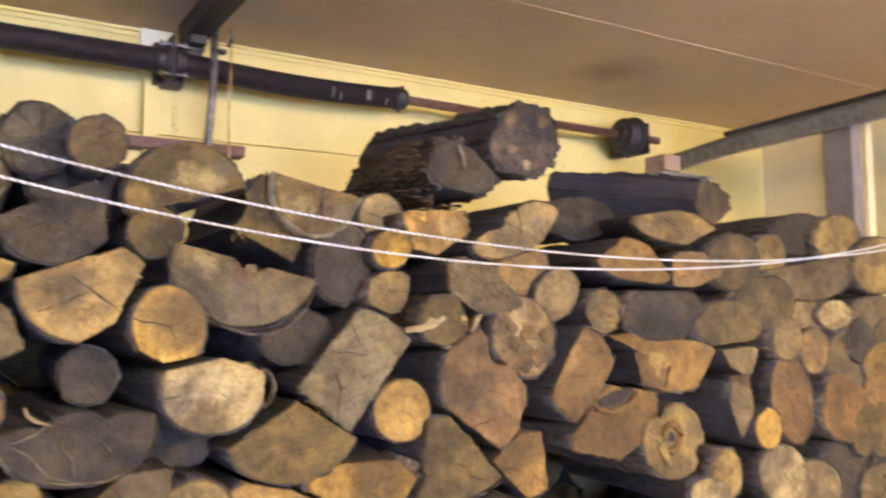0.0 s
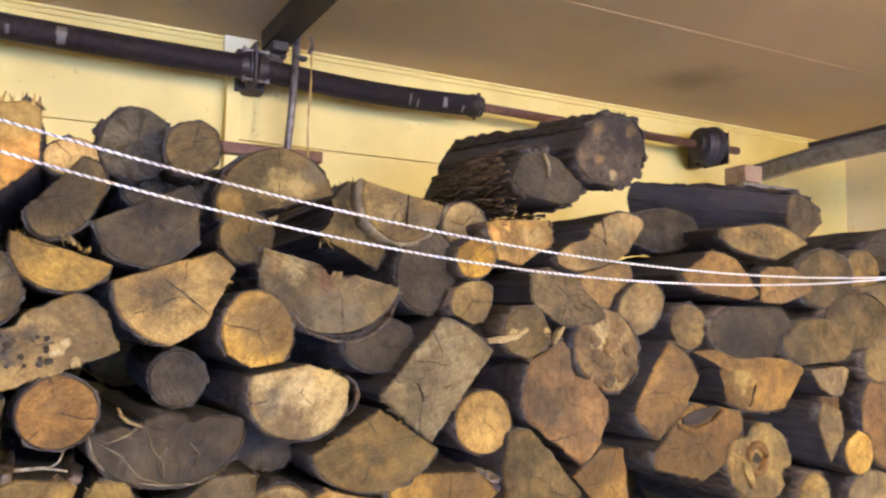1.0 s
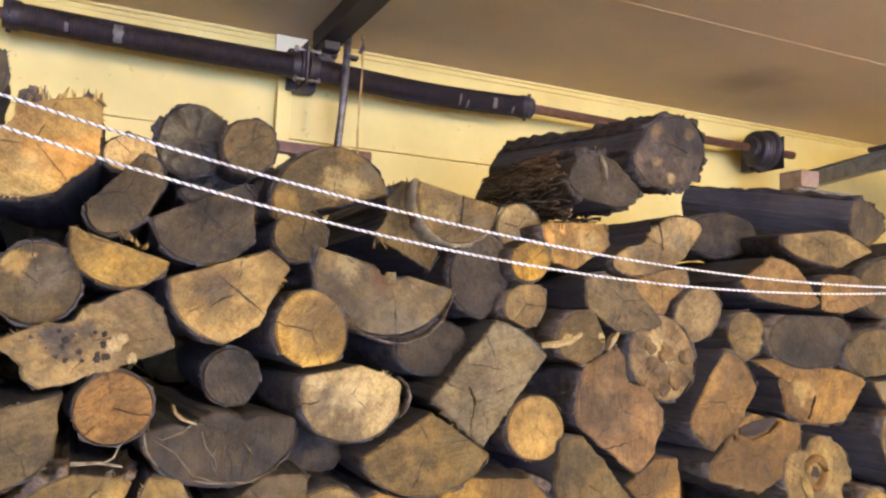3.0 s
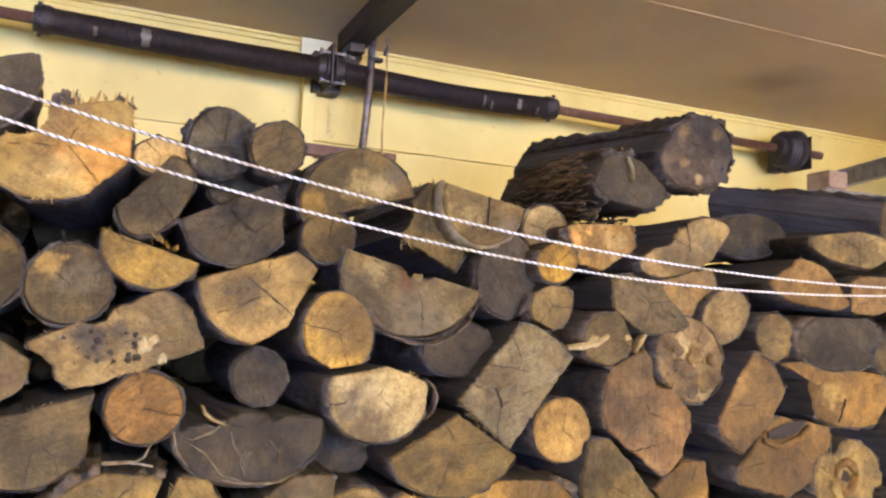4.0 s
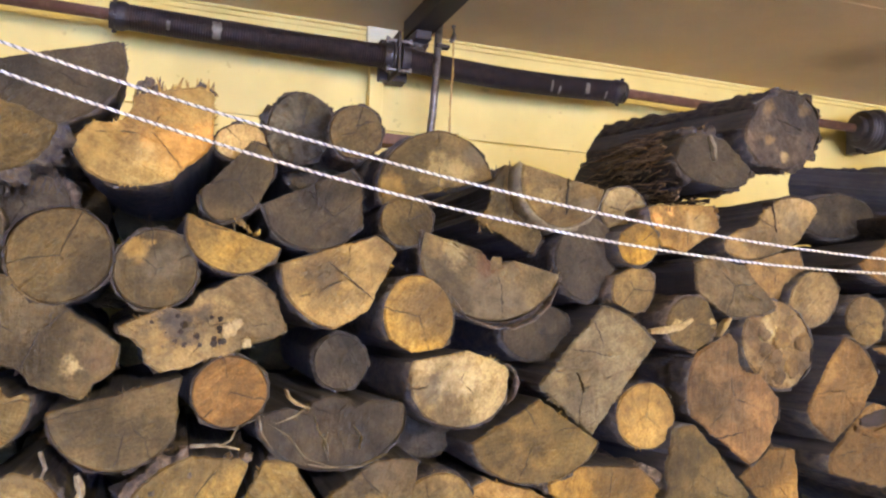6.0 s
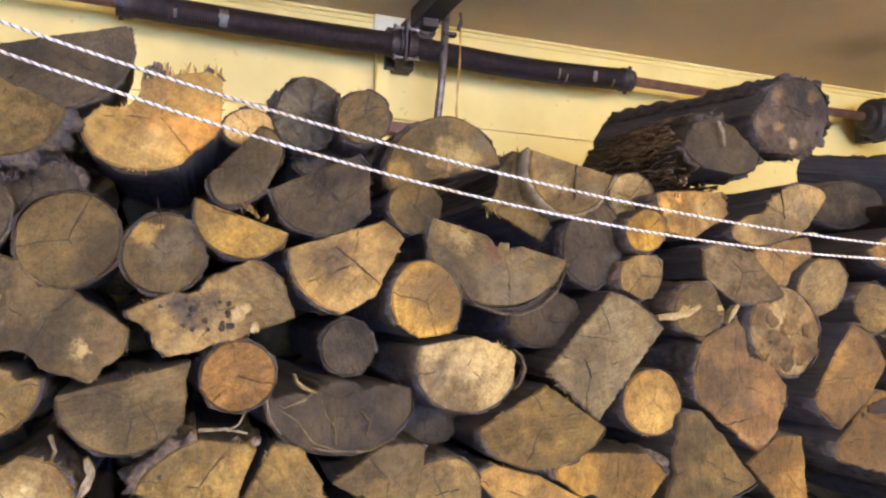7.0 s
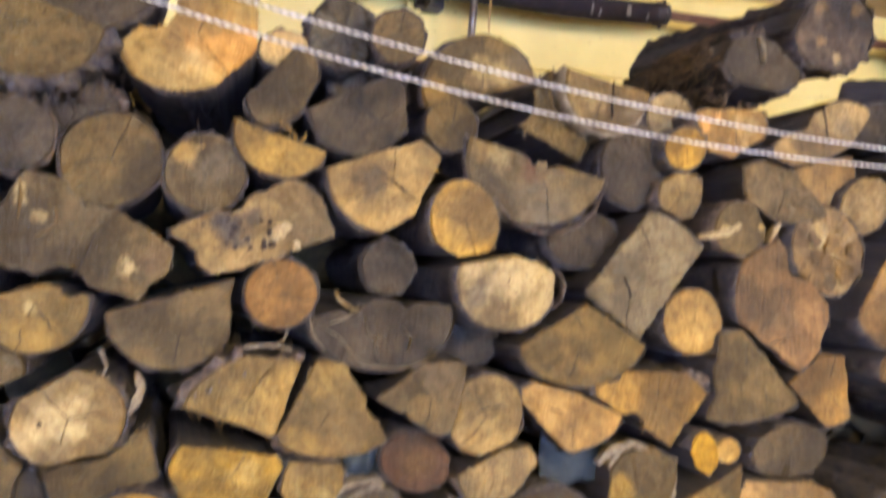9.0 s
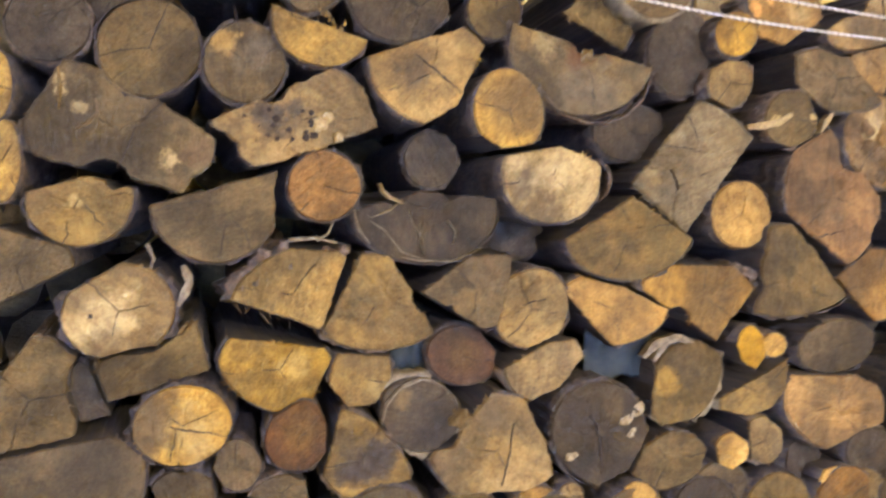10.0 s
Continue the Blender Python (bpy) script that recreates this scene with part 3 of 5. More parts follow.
def outline(rx, rz, rot, cuts, seed, count=52, rough=0.035, bites=()):
    """An ellipse round the pith, cut by the planes of the splitting axe; each point knows whether it lies on a cut."""
    c, s = math.cos(radians(rot)), math.sin(radians(rot))
    poly = []
    for k in range(96):
        a = k * math.tau / 96
        u = noise.noise((math.cos(a) * 1.3 + seed * 3.7, math.sin(a) * 1.3, seed)) * rough * 2.2
        u += noise.noise((math.cos(a) * 4 + seed, math.sin(a) * 4, seed * 2.0)) * rough * 0.9
        x, z = rx * (1 + u) * math.cos(a), rz * (1 + u) * math.sin(a)
        poly.append((x * c - z * s, x * s + z * c, False))
    for angle, off in cuts:
        nx, nz = math.cos(radians(angle)), math.sin(radians(angle))
        done = []
        for p, q in zip(poly, poly[1:] + poly[:1]):
            dp, dq = p[0] * nx + p[1] * nz - off, q[0] * nx + q[1] * nz - off
            if dp <= 0:
                done.append(p)
            if dp * dq < 0:
                t = dp / (dp - dq)
                done.append((p[0] + t * (q[0] - p[0]), p[1] + t * (q[1] - p[1]), True))
        poly = done or poly
    # even steps along the outline, corners slightly worn
    steps = [math.hypot(q[0] - p[0], q[1] - p[1]) for p, q in zip(poly, poly[1:] + poly[:1])]
    total, out, i, run = sum(steps), [], 0, 0.0
    for k in range(count):
        d = total * k / count
        while run + steps[i] < d and i < len(steps) - 1:
            run += steps[i]
            i += 1
        p, q = poly[i], poly[(i + 1) % len(poly)]
        t = (d - run) / max(steps[i], 1e-9)
        out.append([p[0] + t * (q[0] - p[0]), p[1] + t * (q[1] - p[1]), p[2] and q[2]])
    size = math.sqrt(rx * rz)
    mx, mz = sum(p[0] for p in out) / count, sum(p[1] for p in out) / count
    for bx, bz, br in bites:
        for p in out:
            for step in range(40):
                if math.hypot(p[0] - bx, p[1] - bz) >= br:
                    break
                p[0] += (mx - p[0]) * 0.03
                p[1] += (mz - p[1]) * 0.03
                p[2] = True
    for p in out:
        if p[2]:
            w = noise.noise((p[0] * 38 + seed, p[1] * 38, seed * 1.7)) * 0.035 * size + noise.noise((p[0] * 170, p[1] * 170, seed)) * 0.03 * size
            l = math.hypot(p[0], p[1]) or 1
            p[0] += p[0] / l * w
            p[1] += p[1] / l * w
    return out


def log_meshes(mat, rx, rz, rot, cuts, seed, length, bark, rind, bites, taper):
    pts = outline(rx, rz, rot, cuts, seed, RIM, 0.015, bites)
    m = len(pts)
    cx, cz = sum(p[0] for p in pts) / m, sum(p[1] for p in pts) / m
    bm = bmesh.new()
    bump = 0.012 if mat == "lumpy" else 0.006 if mat == "warty" else 0.0025
    loops = []
    for s, dy in ((0.12, 0), (0.35, 0), (0.6, 0), (0.82, 0), (0.955, 0), (1.0, 0.0035)):
        loop = []
        for p in pts:
            x, z = cx + (p[0] - cx) * s, cz + (p[1] - cz) * s
            y = dy + bump * noise.noise((x * 45 + seed, z * 45, seed)) + 0.5 * bump * noise.noise((x * 130, z * 130, seed))
            loop.append(bm.verts.new((x, y, z)))
        loops.append(loop)
    centre = bm.verts.new((cx, bump * noise.noise((cx * 45 + seed, cz * 45, seed)), cz))
    for k in range(m):
        bm.faces.new((centre, loops[0][k], loops[0][(k + 1) % m]))
    for p, q in zip(loops, loops[1:]):
        for k in range(m):
            bm.faces.new((p[k], q[k], q[(k + 1) % m], p[(k + 1) % m]))
    ends = len(bm.faces)
    last = loops[-1]
    steps = 7
    for j in range(1, steps):
        y = 0.0035 + (length - 0.0035) * j / (steps - 1)
        s = 1.0 - taper * j / steps
        loop = []
        for k, p in enumerate(pts):
            w = s + 0.05 * noise.noise((p[0] * 20, y * 9, p[1] * 20 + seed))
            loop.append(bm.verts.new((cx + (p[0] - cx) * w, y, cz + (p[1] - cz) * w)))
        for k in range(m):
            bm.faces.new((last[k], loop[k], loop[(k + 1) % m], last[(k + 1) % m]))
        last = loop
    bm.faces.new(last)
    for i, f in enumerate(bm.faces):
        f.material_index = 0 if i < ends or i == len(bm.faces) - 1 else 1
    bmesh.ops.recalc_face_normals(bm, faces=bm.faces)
    wood = mesh_of("log", bm, END[mat], SHADED_SPLIT)
    if bark <= 0:
        return wood, None
    # the bark is a shell of its own on the rounded side
    bm = bmesh.new()
    rows = 26 if bark > 0.007 else 14
    keep = [not p[2] for p in pts]
    shell = []
    for j in range(rows + 1):
        y = 0.002 + (length - 0.01) * j / rows
        s = 1.0 - taper * j / rows
        ring = []
        for k, p in enumerate(pts):
            dx, dz = p[0] - cx, p[1] - cz
            l = math.hypot(dx, dz) or 1
            wob = s + 0.05 * noise.noise((p[0] * 20, y * 9, p[1] * 20 + seed))
            t = bark * (0.75 + 1.1 * noise.noise((p[0] * 60 + seed, y * 34, p[1] * 60)) + 0.9 * noise.noise((p[0] * 150, y * 80, p[1] * 150 + seed)))
            if bark < 0.009 and noise.noise((p[0] * 34 + seed * 2, y * 6, p[1] * 34)) < -0.12:
                t *= 0.25
            t = max(0.0007, t)
            yy = y + (0.6 * bark * noise.noise((p[0] * 110, seed, p[1] * 110)) if j == 0 else 0)
            inner = Vector((cx + dx * wob, yy, cz + dz * wob)) + Vector((dx / l, 0, dz / l)) * 0.0003
            outer = inner + Vector((dx / l, 0, dz / l)) * t
            ring.append((bm.verts.new(inner), bm.verts.new(outer)))
        shell.append(ring)
    for k in range(m):
        n = (k + 1) % m
        if not (keep[k] and keep[n]):
            continue
        for a, b in zip(shell, shell[1:]):
            bm.faces.new((a[k][1], b[k][1], b[n][1], a[n][1]))
            for i in (k, n):
                other = (i - 1) % m if i == k else (i + 1) % m
                if not keep[other]:
                    bm.faces.new((a[i][0], b[i][0], b[i][1], a[i][1]))
        for ring in (shell[0], shell[-1]):
            bm.faces.new((ring[k][0], ring[k][1], ring[n][1], ring[n][0]))
    bmesh.ops.delete(bm, geom=[v for v in bm.verts if not v.link_faces], context="VERTS")
    if not bm.faces:
        bm.free()
        return wood, None
    bmesh.ops.recalc_face_normals(bm, faces=bm.faces)
    return wood, mesh_of("bark", bm, BARK[rind], smooth=True)


def fray(log, mat, rx, rz, rot, cuts, seed, bites, rnd):
    """Torn fibres that stick out along the rim of a sawn end, too fine to tell apart."""
    pts = outline(rx, rz, rot, cuts, seed, RIM, 0.015, bites)
    m = len(pts)
    cx, cz = sum(p[0] for p in pts) / m, sum(p[1] for p in pts) / m
    bm = bmesh.new()
    start = rnd.randrange(m)
    for run in range(3):
        k0 = (start + run * m // 3 + rnd.randrange(8)) % m
        for k in range(rnd.randrange(3, 9)):
            p = pts[(k0 + k) % m]
            out = Vector((p[0] - cx, 0, p[1] - cz)).normalized()
            turn = Matrix.Rotation(rnd.uniform(-0.9, 0.9), 3, "Y")
            d = turn @ out
            size = rnd.uniform(0.0025, 0.0075) * min(1.3, math.sqrt(rx * rz) / 0.05)
            foot = Vector((p[0], 0.004, p[1])) - out * 0.0015
            side = Vector((-d.z, 0, d.x)) * rnd.uniform(0.0006, 0.0015)
            tip = foot + d * size + Vector((0, rnd.uniform(-0.004, 0.001), 0))
            vs = [bm.verts.new(v) for v in (foot + side, foot - side, foot + Vector((0, 0.0025, 0)), tip)]
            for f in ((0, 1, 3), (1, 2, 3), (2, 0, 3), (0, 2, 1)):
                bm.faces.new([vs[i] for i in f])
    bmesh.ops.recalc_face_normals(bm, faces=bm.faces)
    tagged(part("frayed_rim", bm, END[mat], log), kind="stuff")


FRONT = 1.09
made_logs = []
middles = {}


def firewood(mat, label, x, z, rx, rz, rot, cuts, bites=(), deep=0.0, bark=0.0030, rind="", yaw=None, tilt=0, length=0.0, taper=0.06, spots=()):
    """One piece of firewood: its pith at (x, z) on the stack's face, half sizes rx and rz, and the splits (direction, distance from the pith)."""
    seed = len(made_logs) * 1.37 + 0.5
    rnd = random.Random(len(made_logs) + 11)
    length = length or rnd.uniform(0.36, 0.43)
    yaw = rnd.uniform(-4, 4) if yaw is None else yaw
    if mat == "yellow":
        bark = 0.0022
    if not rind:
        rind = "shaggy" if bark > 0.01 else "black" if bark > 0.007 else rnd.choice(("bark", "bark", "black", "shaggy"))
    wood, shell = log_meshes(mat, rx, rz, rot, cuts, seed, length, bark, rind, bites, taper)
    if spots:
        wood.materials[0] = end_grain("end_" + mat + "_stained", *WOOD[mat], spots=[(sx - x, sz - z, size, tint, amount) for sx, sz, size, tint, amount in spots])
    ob = new("log", wood)
    ob.matrix_basis = pose(x, FRONT + deep + rnd.uniform(-0.006, 0.006), z, tilt, 0, yaw)
    tagged(ob, label, "firewood log", "stacked firewood")
    if shell:
        b = new("bark", shell)
        b.parent = ob
    fray(ob, mat, rx, rz, rot, cuts, seed, bites, rnd)
    made_logs.append(ob)
    rim = outline(rx, rz, rot, cuts, seed, RIM, 0.015, bites)
    middles[ob.name] = (x + sum(p[0] for p in rim) / RIM, z + sum(p[1] for p in rim) / RIM)
    return ob


firewood("dark", "dark weathered round log with a grey end", -0.185, 1.836, 0.044, 0.040, 34, ())
firewood("umber", "thick round log with a brown weathered end", -0.084, 1.815, 0.055, 0.052, 45, ())
firewood("umber", "round log, grey-brown end with a tan patch", 0.017, 1.805, 0.047, 0.045, 53, (), spots=((-0.008, 1.828, 0.016, "tan", 0.90), (0.028, 1.811, 0.029, "grey", 0.50),))
firewood("umber", "large knotty split log with a grey-brown end", -0.116, 1.726, 0.101, 0.089, 145, ((256, 0.050), (56, 0.050), (148, 0.086), (77, 0.060), (315, 0.092),), bites=((-0.019, -0.067, 0.032),), spots=((-0.175, 1.778, 0.007, "cream", 0.60), (-0.174, 1.766, 0.007, "cream", 0.60), (-0.064, 1.695, 0.012, "cream", 0.70), (-0.123, 1.744, 0.030, "straw", 0.30), (-0.051, 1.656, 0.008, "cream", 0.60), (-0.156, 1.749, 0.008, "cream", 0.40), (-0.168, 1.703, 0.021, "dark_blot", 0.35), (-0.035, 1.703, 0.018, "red", 0.40),))
firewood("tan", "split log with a tan end", -0.237, 1.769, 0.038, 0.016, 88, ())
firewood("tan", "split log with a tan end", -0.232, 1.690, 0.044, 0.018, 88, ())
firewood("straw", "long split slab, insect-eaten end with a cream chip", 0.079, 1.743, 0.103, 0.069, 169, ((291, 0.038), (115, 0.039), (241, 0.083), (281, 0.044), (22, 0.084),), bites=((-0.036, 0.041, 0.022), (-0.101, -0.042, 0.029),), spots=((0.030, 1.724, 0.023, "tan", 0.60), (0.102, 1.743, 0.007, "cream", 0.50), (0.051, 1.741, 0.021, "dark_blot", 0.80), (0.032, 1.750, 0.015, "dark_blot", 0.75), (0.072, 1.755, 0.012, "dark_blot", 0.75),))
firewood("tan", "half-moon split log with a bright tan end", 0.102, 1.852, 0.057, 0.047, -11, ((73, 0.002),))
firewood("tan", "half-split log, tan end with a long crack", 0.238, 1.805, 0.082, 0.064, 170, ((110, 0.041), (226, 0.118), (335, 0.043), (301, 0.048),), spots=((0.216, 1.800, 0.020, "dark_blot", 0.45), (0.192, 1.807, 0.008, "dark_blot", 0.50), (0.257, 1.832, 0.030, "tan", 0.50),))
firewood("gold", "lobed round log with a golden end", 0.332, 1.762, 0.046, 0.052, 18, ((243, 0.044), (274, 0.082), (316, 0.062), (279, 0.044),))
firewood("heart", "half log, grey-tan end with red heart and loose bark", 0.433, 1.843, 0.102, 0.083, 3, ((77, 0.004),), bites=((0.011, 0.017, 0.028),), bark=0.005, rind="black", spots=((0.424, 1.826, 0.018, "red", 0.70), (0.457, 1.830, 0.013, "red", 0.90), (0.376, 1.847, 0.020, "cream", 0.40), (0.438, 1.781, 0.050, "grey", 0.55), (0.356, 1.860, 0.021, "tan", 0.40),))
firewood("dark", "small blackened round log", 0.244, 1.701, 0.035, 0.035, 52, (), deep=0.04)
firewood("pale", "squarish split log with a bright cream end", 0.390, 1.684, 0.070, 0.062, 1, ((101, 0.034), (70, 0.038), (0, 0.068),), spots=((0.351, 1.673, 0.023, "grey", 0.60), (0.397, 1.681, 0.035, "cream", 0.60), (0.336, 1.701, 0.015, "cream", 0.60),))
firewood("rust", "smooth round log with a rusty tan end", 0.106, 1.667, 0.043, 0.041, 6, ())
firewood("dark", "half log with a dark grey frayed end", 0.230, 1.641, 0.091, 0.067, 0, ((106, 0.024), (85, 0.021),), bites=((-0.046, 0.020, 0.015), (0.031, 0.022, 0.010),))
firewood("straw", "half-split log with a pale tan end", -0.158, 1.652, 0.055, 0.053, 19, ((105, 0.020), (74, 0.025), (-1, 0.055),), bites=((0.037, 0.020, 0.011),), spots=((-0.163, 1.646, 0.010, "cream", 0.75), (-0.156, 1.620, 0.030, "tan", 0.50), (-0.197, 1.646, 0.020, "umber", 0.40),))
firewood("umber", "half log with a grey-brown sawn end", -0.013, 1.650, 0.075, 0.069, 25, ((106, 0.015), (-2, 0.063),))
firewood("straw", "oval log with a whitish mottled end", -0.120, 1.528, 0.060, 0.053, 17, ((282, 0.046), (120, 0.045), (237, 0.058), (74, 0.053),), bark=0.006, spots=((-0.126, 1.521, 0.036, "cream", 0.75), (-0.164, 1.505, 0.023, "cream", 0.60), (-0.154, 1.548, 0.025, "umber", 0.60), (-0.132, 1.484, 0.030, "umber", 0.50), (-0.108, 1.575, 0.021, "umber", 0.50), (-0.067, 1.527, 0.021, "umber", 0.50),))
firewood("umber", "wedge of split wood with a grey-tan end", -0.220, 1.580, 0.057, 0.043, 0, ((73, 0.033), (-63, 0.028),))
firewood("straw", "quarter-split log with shaggy bark and a tan end", 0.068, 1.542, 0.050, 0.077, 116, ((250, 0.028), (87, 0.053), (306, 0.066), (342, 0.046),), bark=0.012)
firewood("straw", "wedge-shaped split log with an olive tan end", 0.169, 1.530, 0.089, 0.058, 179, ((152, 0.044), (29, 0.041),), bites=((0.060, 0.005, 0.019),), spots=((0.163, 1.567, 0.021, "tan", 0.40), (0.129, 1.494, 0.021, "tan", 0.40), (0.184, 1.506, 0.028, "umber", 0.30),))
firewood("umber", "dark-topped wedge of split wood", 0.295, 1.542, 0.071, 0.050, 0, ((239, 0.039), (125, 0.040), (357, 0.042), (93, 0.042), (284, 0.056),), bites=((-0.037, -0.027, 0.007), (0.071, 0.014, 0.013),), spots=((0.297, 1.572, 0.025, "umber", 0.60), (0.283, 1.527, 0.021, "tan", 0.35),))
firewood("straw", "roundish log with a tan-brown end", 0.366, 1.516, 0.050, 0.053, 131, ((166, 0.039), (293, 0.045),))
firewood("ochre", "thin split wedge with an orange-tan end", 0.480, 1.513, 0.085, 0.050, 1, ((82, 0.047), (76, 0.031), (225, 0.033), (64, 0.032),))
firewood("ochre", "quarter log, orange end under reddish bark", 0.613, 1.528, 0.105, 0.057, 154, ((238, 0.042), (319, 0.060), (95, 0.067), (89, 0.040), (116, 0.062),), bites=((-0.039, -0.033, 0.018),), bark=0.012)
firewood("yellow", "round branch log with a fresh yellow end", 0.670, 1.635, 0.049, 0.046, -13, ())
firewood("grey", "squared block of grey weathered wood", 0.569, 1.672, 0.133, 0.118, -3, ((140, 0.051), (-131, 0.039), (-37, 0.049),), deep=-0.00, spots=((0.574, 1.699, 0.041, "umber", 0.25), (0.643, 1.739, 0.021, "straw", 0.35), (0.532, 1.683, 0.015, "straw", 0.30),))
firewood("straw", "half-split log with an olive-tan end and dark bark", 0.501, 1.617, 0.095, 0.068, 5, ((120, 0.035), (58, 0.036),))
firewood("rust", "irregular split log with a rusty brown end", 0.813, 1.659, 0.077, 0.097, 18, ((43, 0.058), (235, 0.062), (305, 0.103), (122, 0.087), (290, 0.129),), bites=((0.035, 0.068, 0.031), (0.099, -0.058, 0.034),), spots=((0.814, 1.639, 0.025, "umber", 0.35), (0.784, 1.695, 0.025, "fawn", 0.40),))
firewood("umber", "wedge log with a grey-brown end", 0.749, 1.558, 0.126, 0.065, 1, ((169, 0.051), (45, 0.044),), bites=((-0.069, -0.020, 0.019),))
firewood("fawn", "split log with a pinkish orange end", 0.894, 1.538, 0.065, 0.055, 163, ((6, 0.038), (127, 0.045), (91, 0.047), (226, 0.039),))
firewood("gold", "round log, pale gold end with a dark stained side", -0.055, 1.396, 0.054, 0.046, 6, (), bark=0.006, spots=((-0.097, 1.395, 0.035, "umber", 0.85), (-0.083, 1.424, 0.031, "umber", 0.80), (-0.098, 1.369, 0.028, "umber", 0.80), (-0.038, 1.384, 0.033, "cream", 0.35),))
firewood("tan", "half log with a golden end", 0.054, 1.453, 0.071, 0.049, 156, ((84, 0.034), (80, 0.032), (294, 0.049), (334, 0.051),), spots=((0.070, 1.457, 0.023, "cream", 0.40), (0.012, 1.479, 0.025, "umber", 0.40),))
firewood("umber", "split slab with a brown end", -0.086, 1.463, 0.120, 0.059, 103, ((114, 0.028), (286, 0.026),), bites=((-0.021, 0.071, 0.059), (0.043, -0.037, -0.016),), deep=0.02)
firewood("straw", "small half log with a pale tan end", 0.148, 1.440, 0.037, 0.051, 168, ((84, 0.028), (329, 0.033), (272, 0.034), (216, 0.033),), spots=((0.156, 1.465, 0.025, "umber", 0.60), (0.129, 1.462, 0.017, "umber", 0.50), (0.167, 1.423, 0.015, "cream", 0.30),))
firewood("red", "round log with a dark reddish ringed end", 0.285, 1.454, 0.047, 0.038, 162, ((38, 0.038), (356, 0.044),), deep=0.03)
firewood("straw", "oval split piece with an olive tan end", 0.385, 1.442, 0.054, 0.046, 9, ((118, 0.025), (321, 0.035), (95, 0.030), (290, 0.035),))
firewood("dark", "round log, grey-brown end, pale bark rim and a knot", 0.222, 1.390, 0.053, 0.045, 148, ((51, 0.043), (170, 0.049), (209, 0.044), (306, 0.049),), bark=0.005, rind="birch", spots=((0.202, 1.410, 0.013, "straw", 0.40), (0.234, 1.365, 0.020, "dark_blot", 0.30),))
firewood("dark", "big dark round log with radial cracks and fungus", 0.467, 1.349, 0.078, 0.065, 139, ((333, 0.059), (293, 0.062), (175, 0.072), (20, 0.063),), spots=((0.437, 1.373, 0.021, "dark_blot", 0.40), (0.485, 1.384, 0.020, "umber", 0.50),))
firewood("umber", "log with a brown end and peeling pale bark", 0.588, 1.412, 0.050, 0.066, 144, ((176, 0.045), (60, 0.057), (277, 0.054), (98, 0.052),), bark=0.005, rind="birch", spots=((0.557, 1.416, 0.021, "tan", 0.60), (0.592, 1.439, 0.025, "umber", 0.40),))
firewood("yellow", "thin branch with a yellow-tan end", 0.679, 1.456, 0.022, 0.030, 8, ((6, 0.021), (199, 0.019), (238, 0.022), (322, 0.025),), deep=-0.01)
firewood("yellow", "thin branch with a ringed end", 0.728, 1.455, 0.020, 0.017, -14, ())
firewood("straw", "half log with a brown end and thin pale bark", 0.702, 1.391, 0.068, 0.059, 49, ((114, 0.021), (357, 0.047), (280, 0.028), (317, 0.033), (256, 0.035),), bites=((0.004, 0.044, 0.019),), bark=0.004, rind="birch")
firewood("umber", "log with a dark grey-brown end", 0.845, 1.446, 0.064, 0.039, 8, ((116, 0.040), (294, 0.074),), deep=0.02)
firewood("pink", "large split log with a pale pinkish end", 0.837, 1.363, 0.095, 0.066, 159, ((86, 0.043), (287, 0.057), (67, 0.052), (351, 0.108),))
firewood("straw", "wedge log, tan end with a dark stain", 0.149, 1.337, 0.080, 0.045, 132, ((164, 0.040), (281, 0.039),), spots=((0.157, 1.332, 0.038, "dark_blot", 0.85), (0.184, 1.347, 0.030, "dark_blot", 0.80), (0.136, 1.322, 0.021, "dark_blot", 0.70),))
firewood("straw", "large wedge of split wood with an orange-tan end", 0.321, 1.339, 0.091, 0.071, 165, ((133, 0.058), (268, 0.054), (27, 0.062), (16, 0.065), (291, 0.066),), bites=((-0.074, 0.032, 0.025),), spots=((0.314, 1.393, 0.031, "umber", 0.60), (0.241, 1.320, 0.033, "umber", 0.55), (0.337, 1.339, 0.036, "tan", 0.50),))
firewood("red", "oval log with reddish bark ring", 0.075, 1.375, 0.038, 0.043, 158, ((359, 0.032), (22, 0.035), (119, 0.036), (320, 0.037),))
firewood("umber", "split slab with a brown end", -0.211, 1.435, 0.081, 0.069, 153, ((144, 0.038), (355, 0.049), (53, 0.064), (182, 0.052), (280, 0.050),), bites=((0.085, 0.008, 0.049),))
firewood("dark", "dark split log deep in the stack", -0.160, 1.429, 0.028, 0.050, 40, ((22, 0.015), (185, 0.018), (281, 0.031), (207, 0.020), (137, 0.032),), bites=((0.035, 0.010, 0.006),), deep=0.04)
firewood("umber", "broad split log with a brown end", -0.179, 1.340, 0.085, 0.082, 151, ((99, 0.041), (277, 0.044), (255, 0.046), (171, 0.091), (52, 0.069),), bites=((-0.029, 0.054, 0.014),))
firewood("umber", "round log with a grey end", -0.054, 1.314, 0.038, 0.029, 173, ((254, 0.027), (193, 0.032), (94, 0.027), (11, 0.032),), bark=0.005)
firewood("umber", "small round log with a brown end", 0.003, 1.346, 0.028, 0.032, 26, ((207, 0.024), (25, 0.027), (164, 0.024), (126, 0.027),))
firewood("umber", "round log with a brown end", 0.056, 1.308, 0.037, 0.021, 5, ((242, 0.019), (285, 0.024), (13, 0.028), (71, 0.021),))
firewood("umber", "round log with a dark brown end", 0.562, 1.307, 0.060, 0.039, 4, ((228, 0.045), (116, 0.035), (156, 0.040), (337, 0.053),))
